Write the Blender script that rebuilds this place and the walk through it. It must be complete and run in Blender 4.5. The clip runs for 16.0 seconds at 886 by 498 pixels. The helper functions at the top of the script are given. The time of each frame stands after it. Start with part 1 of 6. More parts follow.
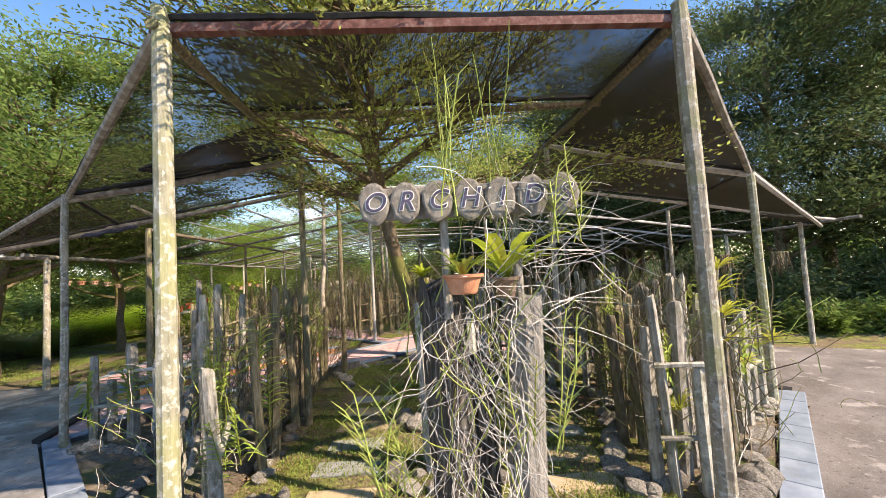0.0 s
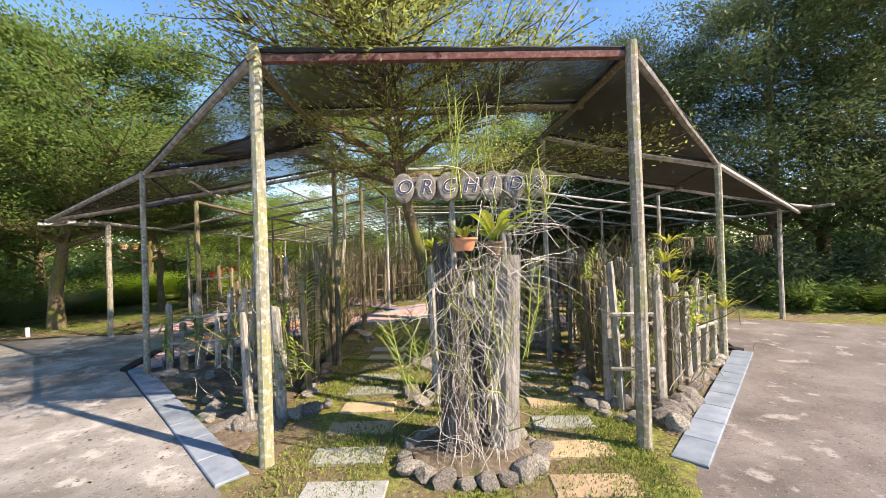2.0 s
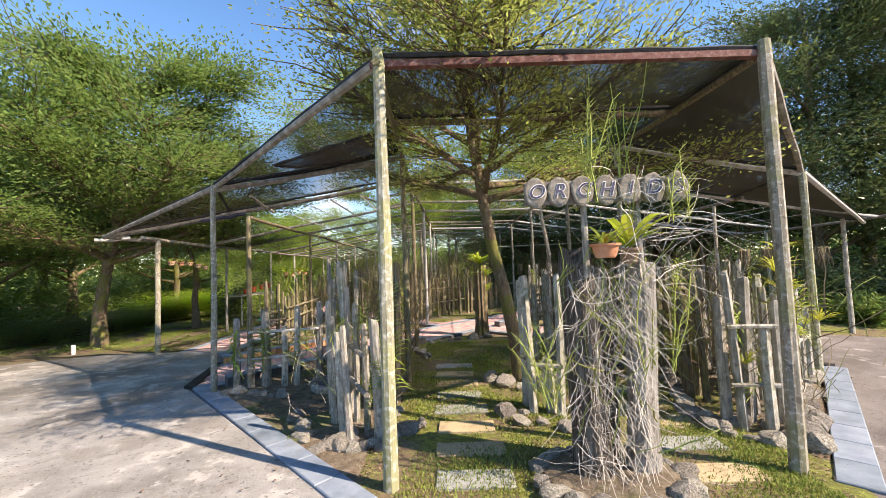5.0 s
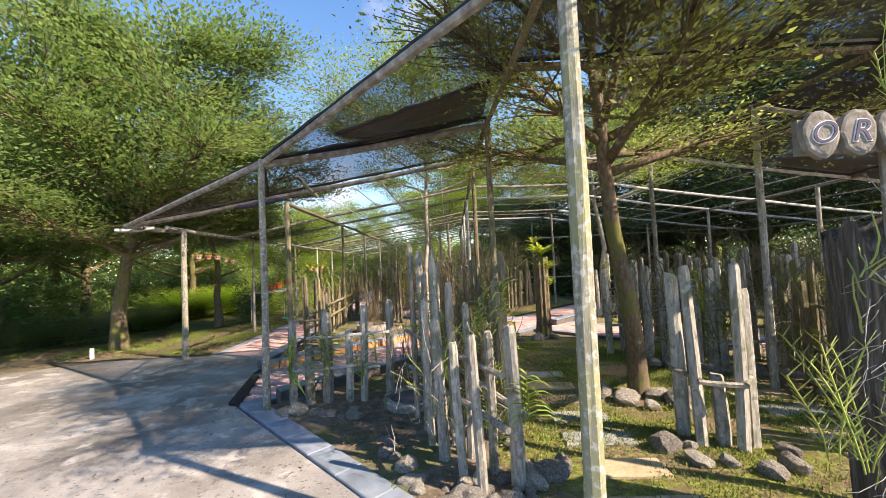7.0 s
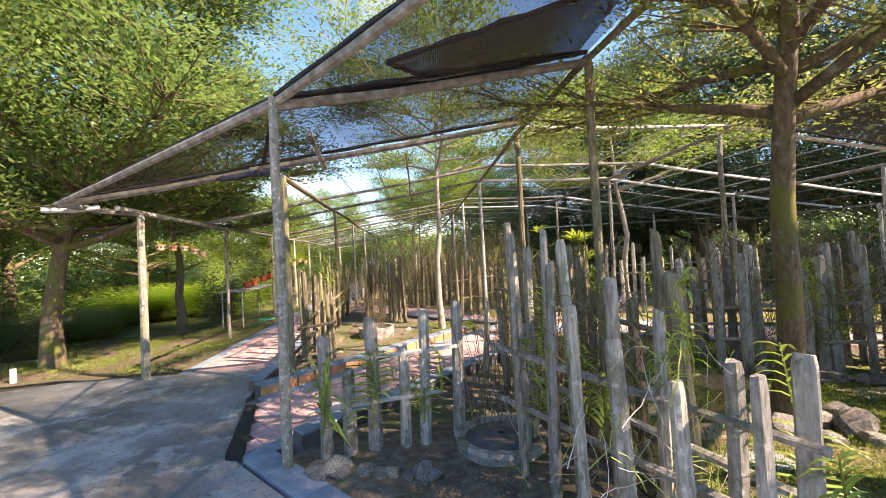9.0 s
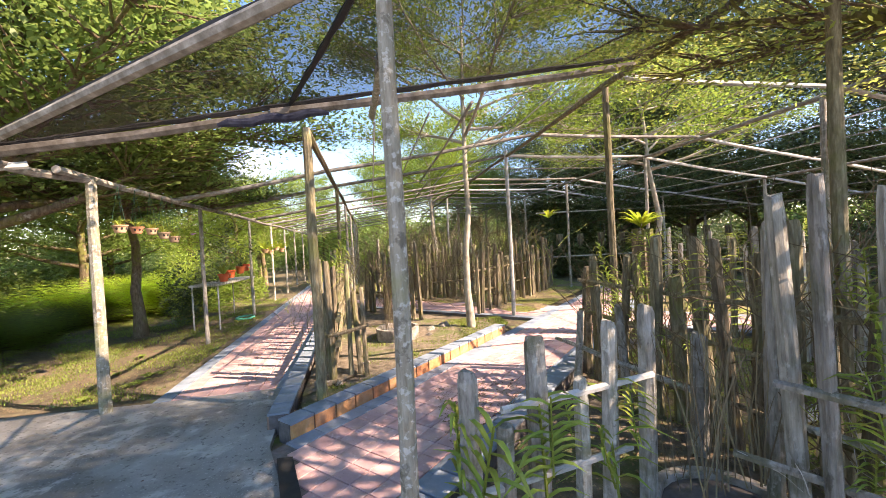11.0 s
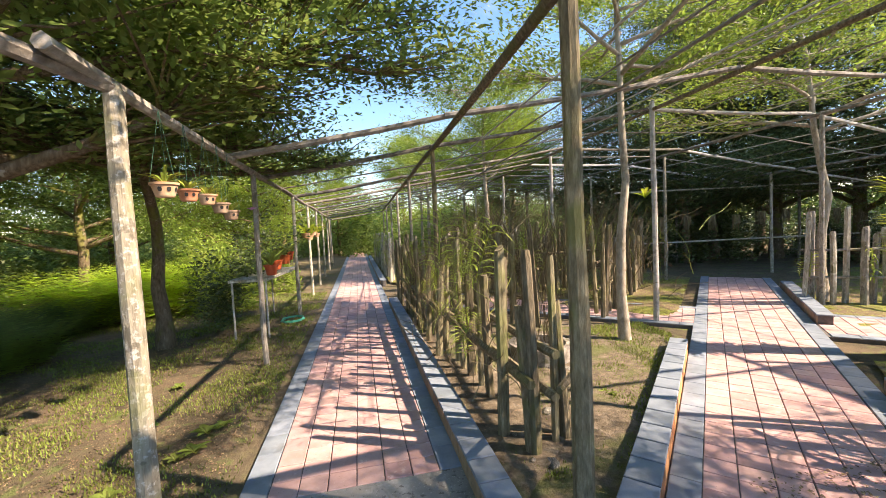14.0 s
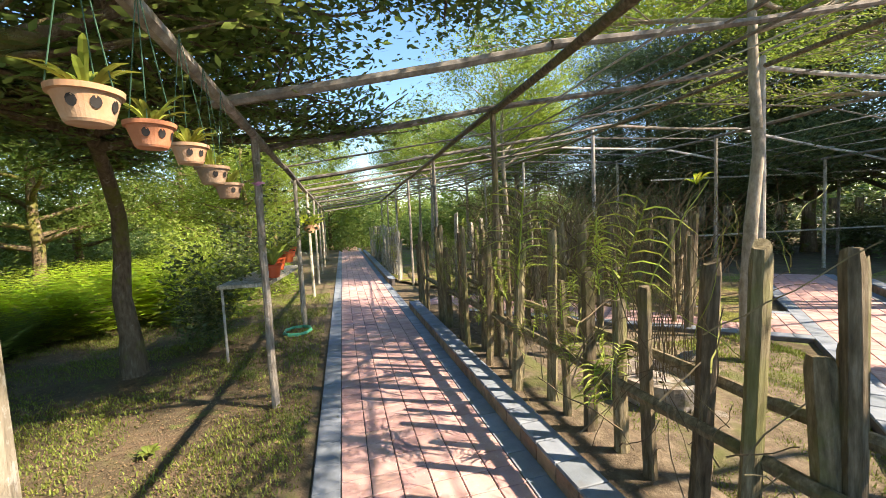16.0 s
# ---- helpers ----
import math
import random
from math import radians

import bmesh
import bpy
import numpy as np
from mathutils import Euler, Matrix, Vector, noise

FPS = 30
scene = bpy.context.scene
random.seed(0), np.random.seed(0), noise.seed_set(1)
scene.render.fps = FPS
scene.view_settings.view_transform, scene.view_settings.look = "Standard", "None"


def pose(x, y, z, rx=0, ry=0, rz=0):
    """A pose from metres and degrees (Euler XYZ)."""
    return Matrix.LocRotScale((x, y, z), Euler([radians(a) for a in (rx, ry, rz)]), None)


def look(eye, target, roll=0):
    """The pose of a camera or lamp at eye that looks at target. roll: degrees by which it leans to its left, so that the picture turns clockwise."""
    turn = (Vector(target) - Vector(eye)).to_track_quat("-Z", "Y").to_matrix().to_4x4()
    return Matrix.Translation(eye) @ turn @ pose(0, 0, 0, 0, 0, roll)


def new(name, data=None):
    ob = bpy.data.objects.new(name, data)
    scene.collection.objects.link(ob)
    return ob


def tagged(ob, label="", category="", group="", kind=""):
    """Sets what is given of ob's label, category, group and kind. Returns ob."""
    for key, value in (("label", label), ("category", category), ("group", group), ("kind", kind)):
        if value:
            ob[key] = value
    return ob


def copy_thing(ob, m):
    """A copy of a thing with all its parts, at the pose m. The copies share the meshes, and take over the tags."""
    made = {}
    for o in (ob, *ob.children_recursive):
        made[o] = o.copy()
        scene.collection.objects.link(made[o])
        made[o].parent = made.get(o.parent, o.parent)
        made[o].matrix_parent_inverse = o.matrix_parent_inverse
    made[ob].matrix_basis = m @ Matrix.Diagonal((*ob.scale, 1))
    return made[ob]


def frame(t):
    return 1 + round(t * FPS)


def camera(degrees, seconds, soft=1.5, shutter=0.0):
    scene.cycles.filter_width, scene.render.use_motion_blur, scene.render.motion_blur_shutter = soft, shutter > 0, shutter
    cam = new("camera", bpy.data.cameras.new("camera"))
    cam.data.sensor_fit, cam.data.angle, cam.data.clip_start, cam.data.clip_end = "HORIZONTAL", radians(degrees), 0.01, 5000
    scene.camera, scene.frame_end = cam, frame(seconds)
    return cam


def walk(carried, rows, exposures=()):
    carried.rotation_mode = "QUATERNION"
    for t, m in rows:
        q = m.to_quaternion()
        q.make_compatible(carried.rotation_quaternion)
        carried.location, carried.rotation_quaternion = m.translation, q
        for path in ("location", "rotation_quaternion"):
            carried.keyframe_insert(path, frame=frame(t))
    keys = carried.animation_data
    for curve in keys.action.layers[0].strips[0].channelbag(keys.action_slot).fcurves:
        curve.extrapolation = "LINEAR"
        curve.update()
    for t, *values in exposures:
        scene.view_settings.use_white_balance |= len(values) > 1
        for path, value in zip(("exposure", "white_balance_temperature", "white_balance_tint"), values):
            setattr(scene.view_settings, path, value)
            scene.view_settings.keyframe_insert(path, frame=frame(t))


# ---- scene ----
cam = camera(98.0, 16.0, 0.88)
METRES, EYE, TILT, LEAN, TURN = 10.0, 1.5, 0.0, 0.0, 0.0
ROWS = [
    (0.0, 0.0, 0.0, 0.0, 0.2, 3.42, 3.32),
    (0.5, 0.006, -0.0208, -0.0027, 1.12, 3.26, 2.23),
    (1.0, 0.0076, -0.0401, -0.0046, 1.71, 2.62, 1.74),
    (1.5, 0.0029, -0.0616, -0.0084, 1.84, 1.32, 1.88),
    (2.0, 0.0015, -0.0786, -0.0096, 1.64, 0.32, 1.83),
    (2.5, 0.0066, -0.0918, -0.0112, 1.35, -0.16, 1.61),
    (3.0, 0.0035, -0.0965, -0.0114, 1.89, 0.28, 1.85),
    (3.5, -0.0142, -0.0954, -0.0123, 2.35, 1.31, 2.09),
    (6.0, -0.126, -0.0331, -0.0132, 3.26, 3.07, 2.3),
    (6.5, -0.1512, -0.0111, -0.0136, 3.85, 2.69, 2.36),
    (7.0, -0.1776, 0.0111, -0.0129, 3.42, 2.18, 2.58),
    (7.5, -0.2025, 0.0389, -0.0122, 1.94, 2.01, 2.79),
    (8.0, -0.2265, 0.0649, -0.014, -0.34, 1.73, 2.83),
    (8.5, -0.2501, 0.0911, -0.0137, -1.71, 1.45, 2.75),
    (9.0, -0.277, 0.121, -0.0128, -1.85, 0.95, 3.0),
    (11.5, -0.4076, 0.267, -0.012, -9.32, -1.96, 2.87),
    (12.0, -0.4348, 0.2953, -0.013, -10.16, -2.79, 2.72),
    (12.5, -0.4586, 0.3272, -0.0133, -9.46, -2.74, 2.9),
    (13.0, -0.4832, 0.3612, -0.0122, -8.23, -2.52, 3.28),
    (13.5, -0.5061, 0.3933, -0.0111, -7.84, -2.55, 3.2),
    (14.0, -0.5256, 0.4291, -0.0104, -8.08, -2.96, 2.84),
    (14.5, -0.5445, 0.4615, -0.0114, -9.01, -3.35, 2.52),
    (15.0, -0.5582, 0.4951, -0.0125, -9.96, -3.86, 2.48),
    (15.5, -0.5705, 0.5264, -0.0119, -10.54, -4.34, 2.59),
    (16.0, -0.5819, 0.5555, -0.0116, -10.24, -4.02, 2.88),
]
EXPOSURE = [(0.0, 1.39, 8000.0, 20.0), (6.0, 1.43, 7950.0, 19.5), (9.0, 1.98, 8400.0, 25.0), (11.5, 2.18, 8600.0, 27.0), (14.0, 1.83, 8600.0, 22.5), (16.0, 1.85, 8500.0, 18.5)]
walk(cam, [(t, pose(0, 0, EYE, TILT, LEAN, TURN) @ pose(METRES * x, METRES * y, METRES * z, 90 + pitch, roll, yaw)) for t, x, y, z, yaw, pitch, roll in ROWS], EXPOSURE)

# ---- light ----
SUN_DIR = Vector((0.706, -0.297, 0.643)).normalized()
SUN_EL = math.asin(SUN_DIR.z)
SUN_AZ = math.atan2(SUN_DIR.x, SUN_DIR.y)
world = bpy.data.worlds.new("sky")
scene.world = world
world.use_nodes = True
wn = world.node_tree
sky = wn.nodes.new("ShaderNodeTexSky")
sky.sky_type = "NISHITA"
sky.sun_disc = False
sky.sun_elevation = SUN_EL
sky.sun_rotation = SUN_AZ
sky.air_density, sky.dust_density, sky.ozone_density = 1.0, 0.1, 3.5
wn.nodes["Background"].inputs["Strength"].default_value = 0.13
rich = wn.nodes.new("ShaderNodeHueSaturation")
rich.inputs["Saturation"].default_value = 1.2
wn.links.new(sky.outputs["Color"], rich.inputs["Color"])
# thin fair-weather cloud
sky_at = wn.nodes.new("ShaderNodeTexCoord")
puff = wn.nodes.new("ShaderNodeTexNoise")
puff.inputs["Scale"].default_value, puff.inputs["Detail"].default_value, puff.inputs["Roughness"].default_value = 2.6, 7.0, 0.58
wn.links.new(sky_at.outputs["Generated"], puff.inputs["Vector"])
veil = wn.nodes.new("ShaderNodeMapRange")
veil.interpolation_type = "SMOOTHSTEP"
veil.inputs["From Min"].default_value, veil.inputs["From Max"].default_value, veil.inputs["To Max"].default_value = 0.56, 0.74, 0.6
wn.links.new(puff.outputs["Fac"], veil.inputs["Value"])
cloud = wn.nodes.new("ShaderNodeMix")
cloud.data_type = "RGBA"
wn.links.new(veil.outputs["Result"], cloud.inputs[0])
wn.links.new(rich.outputs["Color"], cloud.inputs[6])
cloud.inputs[7].default_value = (4.6, 4.8, 5.2, 1)
wn.links.new(cloud.outputs[2], wn.nodes["Background"].inputs["Color"])
sun_data = bpy.data.lights.new("sun", "SUN")
sun_data.energy, sun_data.angle, sun_data.color = 4.2, radians(0.6), (1.0, 0.94, 0.84)
sun = new("sun", sun_data)
sun.matrix_world = look(SUN_DIR * 60, (0, 0, 0))

# ---- materials ----
def node_of(nt, kind, **values):
    n = nt.nodes.new(kind)
    for key, value in values.items():
        n.inputs[key].default_value = value
    return n


def surface(name, ramp, scale=6.0, stretch=(1, 1, 1), rough=0.85, bump=0.3, bump_scale=None, detail=8.0,
            spots=None, vary=0.0, island=0.0, translucent=0.0, coords="Object", spec=0.3, depth=0.01):
    """A weathered surface: a colour ramp over noise, optional patches (colour, scale, from, to, strength) and piece-to-piece variation."""
    m = bpy.data.materials.new(name)
    m.use_nodes = True
    nt = m.node_tree
    out, bs = nt.nodes["Material Output"], nt.nodes["Principled BSDF"]
    bs.inputs["Roughness"].default_value = rough
    bs.inputs["Specular IOR Level"].default_value = spec
    tc = nt.nodes.new("ShaderNodeTexCoord")
    info = nt.nodes.new("ShaderNodeObjectInfo")
    off = nt.nodes.new("ShaderNodeVectorMath")
    off.operation = "MULTIPLY_ADD"
    nt.links.new(info.outputs["Random"], off.inputs[0])
    off.inputs[1].default_value = (37.0, 23.0, 11.0)
    nt.links.new(tc.outputs[coords], off.inputs[2])
    mp = nt.nodes.new("ShaderNodeMapping")
    mp.inputs["Scale"].default_value = stretch
    nt.links.new(off.outputs[0], mp.inputs["Vector"])
    vec = mp.outputs["Vector"]
    nz = node_of(nt, "ShaderNodeTexNoise", Scale=scale, Detail=detail, Roughness=0.62)
    nt.links.new(vec, nz.inputs["Vector"])
    cr = nt.nodes.new("ShaderNodeValToRGB")
    while len(cr.color_ramp.elements) < len(ramp):
        cr.color_ramp.elements.new(0.5)
    for i, (el, c) in enumerate(zip(cr.color_ramp.elements, ramp)):
        el.position = 0.28 + 0.44 * i / max(1, len(ramp) - 1)
        el.color = (*c, 1)
    nt.links.new(nz.outputs["Fac"], cr.inputs["Fac"])
    col = cr.outputs["Color"]
    for colour, sc, lo, hi, strength in (spots or ()):
        sp = node_of(nt, "ShaderNodeTexNoise", Scale=sc, Detail=5.0, Roughness=0.6)
        nt.links.new(off.outputs[0], sp.inputs["Vector"])
        mr = nt.nodes.new("ShaderNodeMapRange")
        mr.interpolation_type = "SMOOTHSTEP"
        mr.inputs["From Min"].default_value, mr.inputs["From Max"].default_value = lo, hi
        mr.inputs["To Max"].default_value = strength
        nt.links.new(sp.outputs["Fac"], mr.inputs["Value"])
        mx = nt.nodes.new("ShaderNodeMix")
        mx.data_type = "RGBA"
        nt.links.new(mr.outputs["Result"], mx.inputs[0])
        nt.links.new(col, mx.inputs[6])
        mx.inputs[7].default_value = (*colour, 1)
        col = mx.outputs[2]
    for amount, source in ((vary, info.outputs["Random"]), (island, None)):
        if amount:
            if source is None:
                source = nt.nodes.new("ShaderNodeNewGeometry").outputs["Random Per Island"]
            hs = nt.nodes.new("ShaderNodeHueSaturation")
            mr = nt.nodes.new("ShaderNodeMapRange")
            mr.inputs["To Min"].default_value, mr.inputs["To Max"].default_value = 1 - amount, 1 + amount
            nt.links.new(source, mr.inputs["Value"])
            nt.links.new(mr.outputs["Result"], hs.inputs["Value"])
            mr2 = nt.nodes.new("ShaderNodeMapRange")
            mr2.inputs["To Min"].default_value, mr2.inputs["To Max"].default_value = 0.5 - amount * 0.06, 0.5 + amount * 0.06
            nt.links.new(source, mr2.inputs["Value"])
            nt.links.new(mr2.outputs["Result"], hs.inputs["Hue"])
            nt.links.new(col, hs.inputs["Color"])
            col = hs.outputs["Color"]
    nt.links.new(col, bs.inputs["Base Color"])
    if bump:
        bn = node_of(nt, "ShaderNodeTexNoise", Scale=bump_scale or scale * 3, Detail=6.0, Roughness=0.7)
        nt.links.new(vec, bn.inputs["Vector"])
        bp = node_of(nt, "ShaderNodeBump", Strength=bump, Distance=depth)
        nt.links.new(bn.outputs["Fac"], bp.inputs["Height"])
        nt.links.new(bp.outputs["Normal"], bs.inputs["Normal"])
    if translucent:
        tr = nt.nodes.new("ShaderNodeBsdfTranslucent")
        nt.links.new(col, tr.inputs["Color"])
        ms = nt.nodes.new("ShaderNodeMixShader")
        ms.inputs[0].default_value = translucent
        nt.links.new(bs.outputs[0], ms.inputs[1])
        nt.links.new(tr.outputs[0], ms.inputs[2])
        nt.links.new(ms.outputs[0], out.inputs["Surface"])
    return m


def net_surface(name, cover):
    """Woven black shade cloth: dark threads with open mesh between them."""
    m = bpy.data.materials.new(name)
    m.use_nodes = True
    nt = m.node_tree
    out, bs = nt.nodes["Material Output"], nt.nodes["Principled BSDF"]
    bs.inputs["Base Color"].default_value = (0.03, 0.026, 0.025, 1)
    bs.inputs["Roughness"].default_value = 0.6
    tc = nt.nodes.new("ShaderNodeTexCoord")
    wv = node_of(nt, "ShaderNodeTexWave", Scale=26.0, Distortion=1.2, Detail=2.0)
    nt.links.new(tc.outputs["Object"], wv.inputs["Vector"])
    nz = node_of(nt, "ShaderNodeTexNoise", Scale=1.6, Detail=4.0)
    nt.links.new(tc.outputs["Object"], nz.inputs["Vector"])
    add = nt.nodes.new("ShaderNodeMath")
    add.operation = "MULTIPLY_ADD"
    nt.links.new(wv.outputs["Fac"], add.inputs[0])
    add.inputs[1].default_value = 0.10
    mr = nt.nodes.new("ShaderNodeMapRange")
    mr.inputs["From Min"].default_value, mr.inputs["From Max"].default_value = 0.35, 0.65
    mr.inputs["To Min"].default_value, mr.inputs["To Max"].default_value = cover - 0.08, cover + 0.07
    nt.links.new(nz.outputs["Fac"], mr.inputs["Value"])
    nt.links.new(mr.outputs["Result"], add.inputs[2])
    tp = nt.nodes.new("ShaderNodeBsdfTransparent")
    ms = nt.nodes.new("ShaderNodeMixShader")
    nt.links.new(add.outputs[0], ms.inputs[0])
    nt.links.new(tp.outputs[0], ms.inputs[1])
    nt.links.new(bs.outputs[0], ms.inputs[2])
    nt.links.new(ms.outputs[0], out.inputs["Surface"])
    return m


GRAIN = (9, 9, 1.9)
